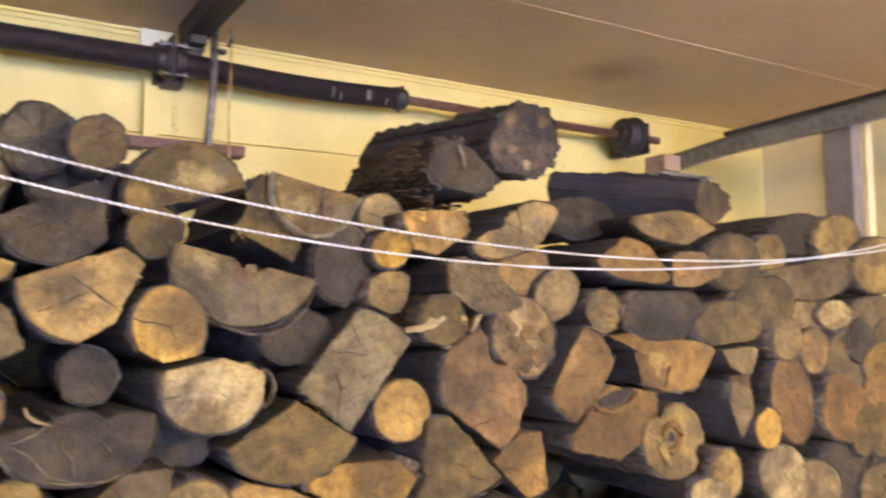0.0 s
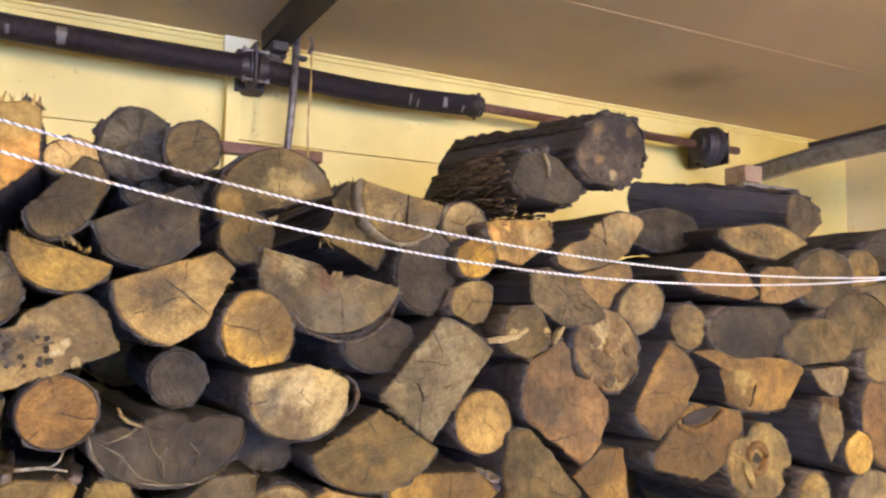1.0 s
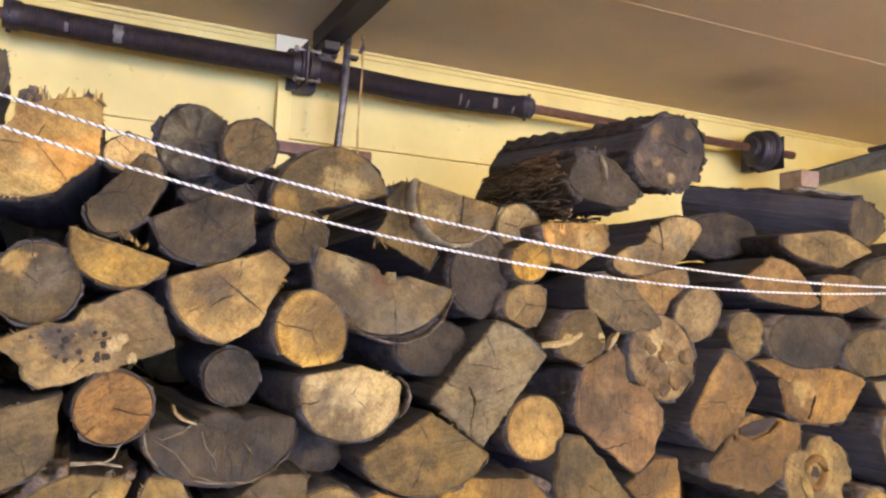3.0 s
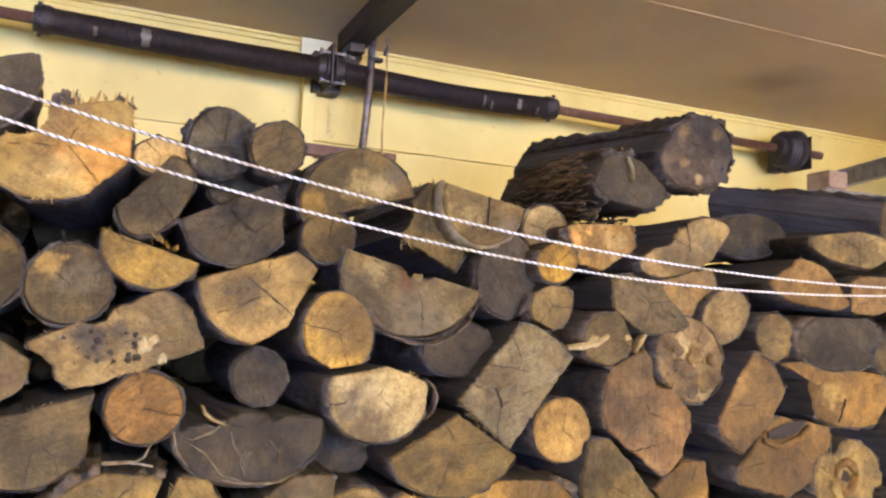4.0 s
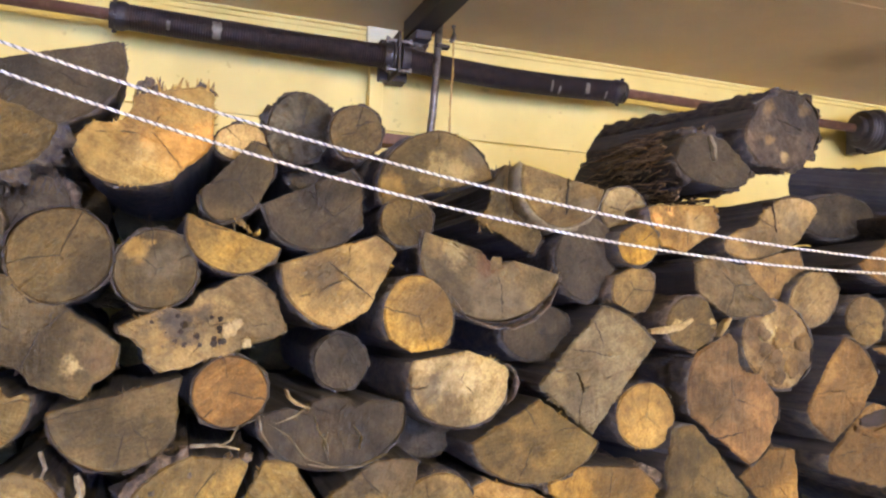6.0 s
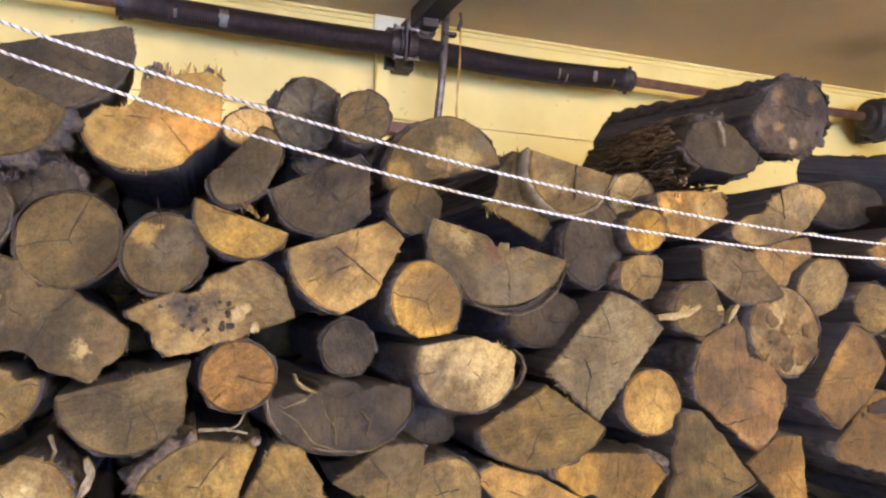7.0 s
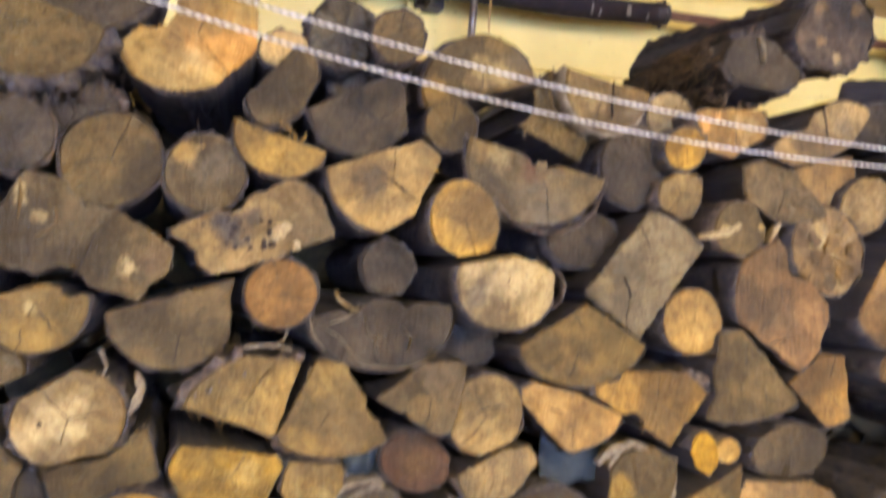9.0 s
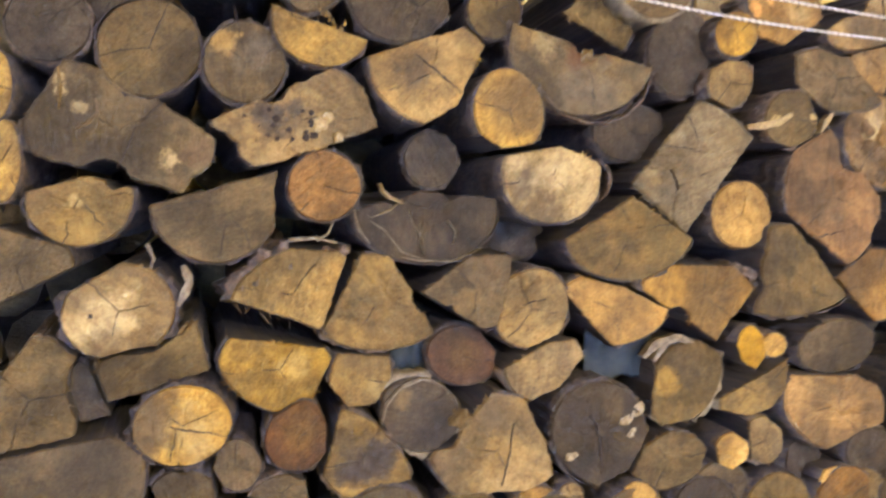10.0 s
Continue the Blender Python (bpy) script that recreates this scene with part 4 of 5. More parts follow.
firewood("yellow", "thin branch with a bright yellow end", 0.657, 1.314, 0.027, 0.026, 162, ((56, 0.023), (248, 0.023), (196, 0.022), (296, 0.024),), deep=-0.01)
firewood("straw", "round log with a tan end", 0.722, 1.320, 0.043, 0.033, 157, ((186, 0.025), (52, 0.027), (4, 0.029), (308, 0.034),), deep=0.01)
firewood("yellow", "thin branch with a bright yellow end", 0.832, 1.256, 0.038, 0.024, 52, ((217, 0.019), (97, 0.019), (44, 0.022), (284, 0.021),))
firewood("yellow", "thin branch with a bright yellow end", 0.519, 1.261, 0.026, 0.021, -20, ())
firewood("ochre", "small log with an orange-tan end", 0.380, 1.268, 0.030, 0.019, -10, ())
firewood("straw", "thin branch with a pale end", 0.423, 1.271, 0.019, 0.017, -53, ())
firewood("dark", "dark round log in the stack", 0.741, 1.237, 0.046, 0.034, -14, (), deep=0.01)
firewood("umber", "round log with a brown end", 0.655, 1.261, 0.042, 0.036, -24, (), deep=0.01)
firewood("dark", "dark grey round log", 0.903, 1.290, 0.047, 0.035, -13, (), deep=0.01)
firewood("umber", "round log with a brown end", 0.890, 1.235, 0.039, 0.032, -25, ())
firewood("dark", "dark round log in the stack", 0.806, 1.274, 0.039, 0.029, -79, (), deep=0.03)
firewood("umber", "round log with a brown end", 0.185, 1.274, 0.049, 0.031, -9, ())
firewood("umber", "round log with a brown end", 0.286, 1.264, 0.037, 0.028, -14, ())
firewood("gold", "small round log with a golden end", 0.643, 1.872, 0.029, 0.033, 114, ((123, 0.027), (79, 0.030),), deep=-0.01)
firewood("straw", "small round log with a cracked tan end", 0.643, 1.810, 0.036, 0.033, 42, ((246, 0.031), (86, 0.030), (116, 0.028), (71, 0.040),))
firewood("umber", "round log, brown end with a pale splinter", 0.741, 1.766, 0.043, 0.038, 23, ((298, 0.037), (26, 0.038), (257, 0.038), (117, 0.042),), spots=((0.717, 1.761, 0.009, "cream", 0.75), (0.774, 1.767, 0.007, "cream", 0.70),))
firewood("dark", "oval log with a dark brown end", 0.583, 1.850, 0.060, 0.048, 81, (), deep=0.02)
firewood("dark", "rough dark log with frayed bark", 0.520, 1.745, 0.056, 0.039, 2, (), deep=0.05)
firewood("dark", "half log with a dark brown end", -0.102, 2.021, 0.078, 0.058, 32, ((108, 0.022), (225, 0.070),), bites=((-0.045, 0.037, -0.030),))
firewood("umber", "half log, brown end over thick shaggy bark", -0.166, 1.958, 0.072, 0.059, 12, ((69, 0.028),), bark=0.016, rind="bark")
firewood("orange", "half log, fresh orange end with a splintered top", 0.003, 1.963, 0.087, 0.060, 20, ((99, 0.050), (316, 0.056), (105, 0.046), (2, 0.068), (133, 0.048),), bites=((-0.052, 0.035, 0.029),), spots=((0.032, 1.949, 0.043, "orange", 0.75), (0.064, 1.961, 0.025, "orange", 0.75), (0.002, 1.936, 0.021, "cream", 0.40), (-0.059, 1.946, 0.033, "tan", 0.60), (0.035, 2.003, 0.033, "tan", 0.50),))
firewood("orange", "split piece with a pale orange end", 0.107, 1.970, 0.032, 0.023, 9, (), deep=0.05)
firewood("umber", "split log with a grey-brown end", 0.102, 1.915, 0.054, 0.035, 56, ((139, 0.021), (335, 0.034),))
firewood("lumpy", "dark lumpy log with shaggy bark", 0.179, 1.993, 0.046, 0.042, 66, (), deep=0.04)
firewood("umber", "round log with a grey-brown end", 0.242, 1.988, 0.035, 0.033, 51, ())
firewood("dark", "half log, dark end with a crossing crack", 0.196, 1.894, 0.064, 0.057, 12, ((116, 0.024), (4, 0.057),))
firewood("umber", "half log with a grey and tan weathered end", 0.353, 1.931, 0.079, 0.070, 16, ((-73, 0.008),), spots=((0.352, 1.951, 0.023, "cream", 0.50), (0.382, 1.950, 0.020, "cream", 0.45), (0.404, 1.976, 0.021, "grey", 0.50), (0.291, 1.926, 0.021, "tan", 0.50),))
firewood("umber", "small round log with a brown end", 0.314, 1.882, 0.035, 0.033, 17, ())
firewood("umber", "wedge of grey split wood", 0.470, 1.907, 0.056, 0.070, 14, ((23, 0.039), (243, 0.031), (143, 0.046),), bites=((-0.058, 0.024, 0.033), (0.095, 0.027, -0.005),), deep=0.05)
firewood("straw", "half-round log with a grey cracked end", 0.536, 1.958, 0.070, 0.064, 71, ((79, 0.001),), bark=0.005, rind="birch", spots=((0.515, 1.932, 0.017, "cream", 0.30), (0.567, 1.921, 0.017, "grey", 0.50),))
firewood("ochre", "half log, orange-tan end with a ragged top", 0.735, 1.907, 0.056, 0.094, 30, ((94, 0.028), (112, 0.043), (302, 0.033), (263, 0.040),), spots=((0.682, 1.909, 0.012, "orange", 0.85), (0.704, 1.925, 0.009, "orange", 0.80), (0.752, 1.906, 0.023, "cream", 0.35),))
firewood("pale", "pale splintered split piece", 0.660, 1.927, 0.038, 0.035, 19, (), deep=0.05)
firewood("straw", "quarter log with a grey-tan cracked end", 0.881, 1.912, 0.095, 0.038, 21, ((123, 0.029), (322, 0.052), (94, 0.051),), bites=((-0.059, 0.041, 0.046),), spots=((0.911, 1.925, 0.021, "grey", 0.50), (0.810, 1.884, 0.020, "tan", 0.40),))
firewood("umber", "split log with a grey-brown end", 0.811, 1.821, 0.099, 0.045, 1, ((237, 0.043), (44, 0.035), (76, 0.034), (187, 0.063),))
firewood("ochre", "log with an orange-brown end", 0.915, 1.846, 0.090, 0.055, 94, ((99, 0.031), (310, 0.035), (105, 0.032), (229, 0.042),), deep=0.03)
firewood("straw", "round log with a cracked tan end", 0.969, 1.809, 0.039, 0.052, 133, ((62, 0.059), (92, 0.042),), deep=0.01)
firewood("warty", "knobbly log with a pale warty end", 0.893, 1.739, 0.068, 0.060, -51, (), spots=((0.875, 1.759, 0.020, "cream", 0.70), (0.901, 1.740, 0.012, "cream", 0.50), (0.914, 1.693, 0.015, "cream", 0.45), (0.934, 1.740, 0.020, "umber", 0.50), (0.893, 1.710, 0.015, "umber", 0.50),))
firewood("straw", "round log with a tan-brown end", 1.074, 1.779, 0.042, 0.039, 179, ((198, 0.037), (332, 0.040),), deep=0.01)
firewood("fawn", "squared split log with a rusty tan end", 1.015, 1.671, 0.077, 0.091, 43, ((143, 0.047), (326, 0.050), (148, 0.047), (306, 0.050),))
firewood("fawn", "half log with a split orange-tan end", 1.245, 1.684, 0.110, 0.053, 179, ((86, 0.044), (322, 0.070), (76, 0.056), (196, 0.092),), spots=((1.197, 1.685, 0.023, "cream", 0.35), (1.321, 1.706, 0.012, "umber", 0.50), (1.234, 1.638, 0.008, "dark_blot", 0.50),))
firewood("fawn", "crescent half log with an orange-tan end", 1.089, 1.586, 0.111, 0.066, 25, ((134, 0.064), (82, 0.063), (257, 0.060), (292, 0.061),))
firewood("straw", "hollow log with a pale end and dark hole", 1.227, 1.546, 0.079, 0.068, -9, ((111, 0.062), (25, 0.080),), bites=((-0.041, 0.063, 0.018), (0.075, -0.028, 0.017),))
firewood("dark", "dark split log with frayed end", 1.217, 1.777, 0.107, 0.051, 2, ((91, 0.040),))
firewood("umber", "split log with a grey end", 1.382, 1.753, 0.094, 0.046, 1, ((-86, 0.036),))
firewood("pale", "small half log with a cream end", 1.418, 1.687, 0.063, 0.030, 177, ((93, 0.022), (335, 0.038), (219, 0.034), (239, 0.028),))
firewood("fawn", "split log with a pale tan end", 1.139, 1.868, 0.096, 0.039, 170, ((265, 0.035), (122, 0.047), (43, 0.048), (218, 0.075),))
firewood("fawn", "split log with a pale tan end", 1.299, 1.858, 0.076, 0.043, 6, ((288, 0.032), (92, 0.034), (63, 0.041), (267, 0.036), (181, 0.061),), bites=((0.030, -0.034, 0.001),))
firewood("straw", "log with a tan end and dark bark", 1.208, 1.930, 0.091, 0.030, 172, ((98, 0.030), (295, 0.038),), deep=-0.03, rind="black", yaw=-13.9, tilt=3.4, length=0.36, taper=0.05)
firewood("umber", "round log with a grey-tan end", 1.409, 1.875, 0.075, 0.054, 8, ())
firewood("straw", "split piece with a pale end", 1.541, 1.892, 0.051, 0.045, 24, (), deep=0.02)
firewood("dark", "dark log covered in bark", 1.695, 1.946, 0.103, 0.047, 5, (), deep=0.06)
firewood("straw", "log with a pale tan end", 1.785, 1.941, 0.079, 0.052, 8, (), deep=0.02)
firewood("umber", "wedge of split wood with a tan end", 1.652, 1.862, 0.143, 0.061, 3, ((98, 0.020),))
firewood("umber", "split log with a tan end", 1.489, 1.796, 0.090, 0.054, 2, ())
firewood("straw", "thin log with a tan end", 1.554, 1.723, 0.045, 0.043, 22, ())
firewood("ochre", "thin log with an orange-tan end", 1.652, 1.698, 0.049, 0.047, 60, ())
firewood("straw", "small log with a tan end", 1.645, 1.774, 0.057, 0.032, 2, (), deep=0.01)
firewood("pale", "small log with a pale end", 1.721, 1.771, 0.055, 0.031, 2, ())
firewood("umber", "round log with a grey end", 1.789, 1.671, 0.094, 0.070, 2, ())
firewood("rust", "tall wedge of split wood, pinkish tan end", 1.572, 1.598, 0.092, 0.063, -74, ())
firewood("rust", "split log with a pinkish tan end", 1.757, 1.577, 0.096, 0.078, -1, ((68, 0.052),))
firewood("straw", "wedge of split wood with a grey-tan end", 1.406, 1.597, 0.035, 0.062, 180, ((324, 0.037), (200, 0.029), (71, 0.040), (209, 0.031),))
firewood("yellow", "thin log with an orange ringed end", 1.473, 1.551, 0.038, 0.040, 174, ((120, 0.036), (11, 0.036), (331, 0.036), (71, 0.038),), deep=-0.01)
firewood("pale", "log with a pale tan end", 1.525, 1.458, 0.077, 0.056, -8, ())
firewood("straw", "thin log with a tan end", 1.368, 1.471, 0.048, 0.041, -85, ())
firewood("straw", "split log with a tan end", 1.634, 1.419, 0.093, 0.054, -7, ())
firewood("dark", "log with a grey end", 1.773, 1.432, 0.093, 0.073, -8, (), deep=0.01)
firewood("rust", "log with a brown end", 1.531, 1.619, 0.092, 0.057, -2, (), deep=0.05)
firewood("pale", "small log with a cream end", 1.312, 1.443, 0.052, 0.028, -8, ())
firewood("straw", "split log with a tan end", 1.896, 1.881, 0.099, 0.063, 6, ())
firewood("umber", "log with a brown end", 1.897, 1.761, 0.088, 0.053, 2, (), deep=0.01)
firewood("straw", "split log with a tan end", 1.910, 1.655, 0.092, 0.056, 0, ())
firewood("umber", "log with a brown end", 1.904, 1.519, 0.096, 0.067, -3, ())
firewood("straw", "split log with a tan end", 1.899, 1.385, 0.108, 0.058, -7, ())
firewood("mottled", "long thick log with black bark and a mottled end", 0.887, 2.055, 0.073, 0.057, 18, ((148, 0.144), (267, 0.057), (110, 0.079), (155, 0.064),), deep=-0.02, bark=0.008, rind="black", spots=((0.891, 2.017, 0.009, "cream", 0.50), (0.860, 2.039, 0.010, "tan", 0.40), (0.922, 2.089, 0.012, "tan", 0.30), (0.857, 2.086, 0.012, "tan", 0.30), (0.931, 2.038, 0.017, "dark_blot", 0.60), (0.857, 2.060, 0.012, "dark_blot", 0.60),), yaw=2.9, tilt=5.2, length=0.44, taper=0.10)
firewood("dark", "split log with stringy bark and a brown end", 0.773, 2.002, 0.064, 0.038, 168, ((70, 0.037), (49, 0.038), (261, 0.035), (155, 0.054),), bark=0.009, rind="black", yaw=-6.1, tilt=2.8, length=0.40, taper=0.05)
firewood("umber", "log with thick black bark and a grey-tan end", 1.356, 1.984, 0.094, 0.042, 175, ((58, 0.083), (302, 0.049), (166, 0.059), (212, 0.047),), deep=0.01, bark=0.008, rind="black", yaw=14.7, tilt=10.6, length=0.36, taper=0.08)
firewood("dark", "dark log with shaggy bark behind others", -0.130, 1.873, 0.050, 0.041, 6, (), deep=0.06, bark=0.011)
# dark logs added where only the shade of a gap shows
firewood("dark", "added dark log closing a shaded gap", 0.224, 1.949, 0.054, 0.030, 7, (), deep=0.09)
firewood("dark", "added dark log closing a shaded gap", 0.371, 1.602, 0.049, 0.035, -1, (), deep=0.10)
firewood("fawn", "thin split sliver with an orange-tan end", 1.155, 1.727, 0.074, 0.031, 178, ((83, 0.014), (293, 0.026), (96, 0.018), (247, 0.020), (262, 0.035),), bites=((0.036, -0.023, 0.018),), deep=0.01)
# two more added to cover bright wall behind dark gaps
firewood("dark", "added dark log closing a shaded gap", 0.285, 1.940, 0.042, 0.036, 10, (), deep=0.09)
firewood("dark", "added dark log closing a shaded gap", 1.108, 1.956, 0.085, 0.038, 5, (), deep=0.10)


# rows of the same stack below, beside and behind, seen only through the gaps
low_logs = []


def hidden_rows():
    bm, rnd = bmesh.new(), random.Random(5)
    sides = 10

    def piece(x, y, z, r, length):
        loops = []
        for dy in (0.0, length):
            loops.append([bm.verts.new((x + r * (1 + 0.12 * noise.noise((k * 0.9, x * 9, z * 9))) * math.cos(k * math.tau / sides), y + dy, z + r * math.sin(k * math.tau / sides))) for k in range(sides)])
        for k in range(sides):
            f = bm.faces.new((loops[0][k], loops[1][k], loops[1][(k + 1) % sides], loops[0][(k + 1) % sides]))
            f.material_index = 1
        bm.faces.new(loops[0])
        bm.faces.new(loops[1][::-1])

    r = 0.056
    for back in (0, 1):
        for j in range(24):
            z = r + j * r * 1.74
            for i in range(34):
                x = -1.75 + i * r * 2.02 + (r if j % 2 else 0)
                if back:
                    if z > (2.01 if x < 0.36 else 1.84):
                        continue
                    piece(x, 1.56 + rnd.uniform(-0.02, 0.02), z, r, 0.38)
                else:
                    low = 1.24 if x < 0.98 else 1.41
                    if x > 2.05 or not (z < low or (x > 1.78 and z < 1.74) or (x < -0.36 and z < 1.95)):
                        continue
                    if z > 1.05 and -0.45 < x:
                        low_logs.append((x, z))
                    else:
                        piece(x, FRONT + rnd.uniform(-0.01, 0.02), z, r, 0.4)
    bmesh.ops.recalc_face_normals(bm, faces=bm.faces)
    return mesh_of("firewood_rows", bm, END["umber"], BARK["bark"])


rows = new("firewood_rows", hidden_rows())
tagged(rows, "lower and rear rows of stacked split firewood", "firewood", kind="stuff")


for k, (x, z) in enumerate(low_logs):
    firewood(("umber", "straw", "dark", "umber", "rust")[k % 5], ("round log with a brown end", "round log with a tan end", "dark round log", "round log with a brown end", "round log with a rusty end")[k % 5] + " low in the stack", x, z, 0.053, 0.050, 37 * k % 180, ((53 * k % 360, 0.044),))


# ---- twisted cord hung in front of the stack ----
def cord(name, height, label):
    """Two twisted strands along the line z = height(x)."""
    thing = new(name)
    thing.location = (0.5, 0.92, height(0.5))
    tagged(thing, label, "cord", "hanging cords")
    left = -1.4
    while height(left) > CEIL - 0.004:
        left += 0.002
    xs = [left + (WALL_X - 0.002 - left) * k / 2600 for k in range(2601)]
    for strand in range(3):
        pts = []
        for x in xs:
            a = x * math.tau / 0.0090 + strand * math.tau / 3
            pts.append((x, 0.92 + 0.0009 * math.cos(a), height(x) + 0.0009 * math.sin(a)))
        under(part("strand", tube(bmesh.new(), pts, 0.00085, 5), FLECK if strand == 2 else ROPE_MAT, None, "blue-grey strand" if strand == 2 else "", True), thing)
    under(part("hook", tube(bmesh.new(), [(left, 0.92, CEIL + 0.01), (left, 0.92, CEIL - 0.01), (left + 0.008, 0.92, CEIL - 0.018)], 0.003, 8), STEEL), thing)
    under(part("hook", tube(bmesh.new(), [(WALL_X + 0.01, 0.92, height(WALL_X)), (WALL_X - 0.012, 0.92, height(WALL_X)), (WALL_X - 0.02, 0.92, height(WALL_X) + 0.008)], 0.003, 8), STEEL), thing)


def low_line(x):
    return 1.8385 + 0.137 * (x - 0.85) ** 2 if x < 0.85 else 1.8385 + 0.108 * (x - 0.85) ** 2


def high_line(x):
    return 1.8565 + 0.106 * (x - 1.02) ** 2 - 0.004 * max(0.0, x - 1.2)


cord("hanging_cord", low_line, "white twisted cord with blue flecks, sagging before the stack")
cord("hanging_cord", high_line, "white twisted cord with blue flecks, sagging before the stack")


# ---- splinters, flakes, knots and fungus on single logs ----
def log_near(x, z):
    return min(made_logs, key=lambda o: (middles[o.name][0] - x) ** 2 + (middles[o.name][1] - z) ** 2)


def onto(ob, log):
    """Make a piece, built at its place in the world, a part of the log it belongs to."""
    ob.parent = log
    ob.matrix_parent_inverse = log.matrix_basis.inverted()
    return ob


def splinters(log, x0, z0, x1, z1, count, tall, material, seed, down=False, y=1.10):
    """A ragged fringe of torn fibres between two points; each fibre is a thin tapered spike."""
    rnd = random.Random(seed)
    for k in range(count):
        t = (k + rnd.random()) / count
        x, z = x0 + t * (x1 - x0), z0 + t * (z1 - z0)
        h = tall * rnd.uniform(0.25, 1.0) * (-1 if down else 1)
        lean = rnd.uniform(-0.35, 0.35) * abs(h) * (2.2 if down else 1)
        yy = y + rnd.uniform(-0.008, 0.03)
        w = rnd.uniform(0.0018, 0.0052) * (0.3 if down else 1)
        pts = [(x, yy, z - 0.25 * h), (x + 0.2 * lean, yy - 0.001, z + 0.25 * h), (x + 0.55 * lean, yy - 0.002, z + 0.6 * h), (x + lean, yy - 0.004, z + h)]
        onto(part("splinter", tube(bmesh.new(), pts, lambda s, w=w: w * (1.0 - 0.85 * s), 5), material), log)


def flake(name, log, pts, wide, material, label=""):
    """A curled strip of bark or torn wood along a line."""
    bm = bmesh.new()
    rows, steps = [], 14
    P = [Vector(p) for p in pts]
    for i in range(steps + 1):
        s = i / steps * (len(P) - 1)
        k = min(int(s), len(P) - 2)
        t = s - k
        t2 = t * t * (3 - 2 * t) * 0.35 + t * 0.65
        c = P[k].lerp(P[k + 1], t2)
        d = (P[k + 1] - P[k]).normalized()
        side = d.cross(Vector((0, 1, 0))).normalized()
        w = wide * (0.35 + 0.65 * math.sin(math.pi * min(0.93, 0.12 + i / steps * 0.85))) * (1 + 0.35 * noise.noise(c * 90))
        rows.append([bm.verts.new(c + side * w * a + Vector((0, b, 0))) for a, b in ((-0.5, 0.0), (0.0, -0.0022), (0.5, 0.0), (0.42, 0.014), (-0.42, 0.014))])
    for p, q in zip(rows, rows[1:]):
        for k in range(5):
            bm.faces.new((p[k], p[(k + 1) % 5], q[(k + 1) % 5], q[k]))
    bm.faces.new(rows[0])
    bm.faces.new(rows[-1][::-1])
    bmesh.ops.recalc_face_normals(bm, faces=bm.faces)
    return onto(part(name, bm, material, None, label), log)


def lump(name, log, x, y, z, r, material, seed, flat=0.6, label=""):
    """A knobbly lump: a knot, a fungus or a torn chip."""
    bm = bmesh.new()
    bmesh.ops.create_icosphere(bm, subdivisions=3, radius=1.0)
    for v in bm.verts:
        u = 1 + 0.45 * noise.noise(v.co * 1.6 + Vector((seed, 0, 0))) + 0.2 * noise.noise(v.co * 4 + Vector((0, seed, 0)))
        v.co = Vector((x + v.co.x * r * u, y + v.co.y * r * u * flat, z + v.co.z * r * u))
    return onto(part(name, bm, material, None, label, True), log)


orange_log = log_near(0.0, 1.96)
splinters(orange_log, -0.018, 2.004, 0.072, 2.020, 26, 0.020, END["orange"], 3)
splinters(orange_log, -0.016, 2.006, 0.012, 2.012, 9, 0.026, BARK["shaggy"], 4)
for k, (lx, lz) in enumerate(((-0.012, 2.016), (-0.004, 2.022), (0.004, 2.013), (0.055, 2.022))):
    lump("torn_bark", orange_log, lx, 1.10, lz, 0.006, BARK["shaggy"], k + 0.9, 0.8)
splinters(orange_log, 0.048, 2.018, 0.060, 2.018, 3, 0.026, BARK["shaggy"], 5)
torn_log = log_near(0.723, 1.92)
splinters(torn_log, 0.680, 1.924, 0.786, 1.930, 26, 0.008, END["fawn"], 6)
splinters(torn_log, 0.678, 1.923, 0.708, 1.926, 10, 0.010, END["ochre"], 7)
lumpy_log = log_near(0.178, 1.995)
splinters(lumpy_log, 0.190, 2.020, 0.222, 2.012, 10, 0.018, BARK["shaggy"], 8, y=1.14)
for k in range(7):
    a = 0.5 + k * 0.42
    lump("bark_lump", lumpy_log, 0.180 + 0.036 * math.cos(a), 1.145 + 0.01 * (k % 3), 1.992 + 0.038 * math.sin(a), 0.010 + 0.003 * (k % 3), BARK["bark"], k)
grey_wedge = log_near(0.457, 1.92)
splinters(grey_wedge, 0.440, 1.960, 0.505, 1.972, 12, 0.018, SHADED_SPLIT, 9, y=1.15)
splinters(grey_wedge, 0.408, 1.876, 0.425, 1.888, 4, 0.012, END["straw"], 10, True, 1.09)
shaggy_log = log_near(0.09, 1.53)
splinters(shaggy_log, 0.000, 1.532, 0.072, 1.510, 7, 0.018, END["straw"], 11, True, 1.096)
splinters(shaggy_log, 0.010, 1.548, 0.110, 1.594, 24, 0.008, BARK["shaggy"], 12, False, 1.09)
thick_bark_log = log_near(-0.15, 1.90)
splinters(thick_bark_log, -0.19, 1.872, -0.085, 1.900, 46, 0.016, BARK["bark"], 13, True, 1.095)
half_moon = log_near(0.09, 1.86)
splinters(half_moon, 0.100, 1.868, 0.133, 1.852, 8, 0.007, END["tan"], 14, False, 1.092)
splinters(log_near(0.115, 1.91), 0.098, 1.866, 0.108, 1.876, 4, 0.014, END["straw"], 15, True, 1.09)

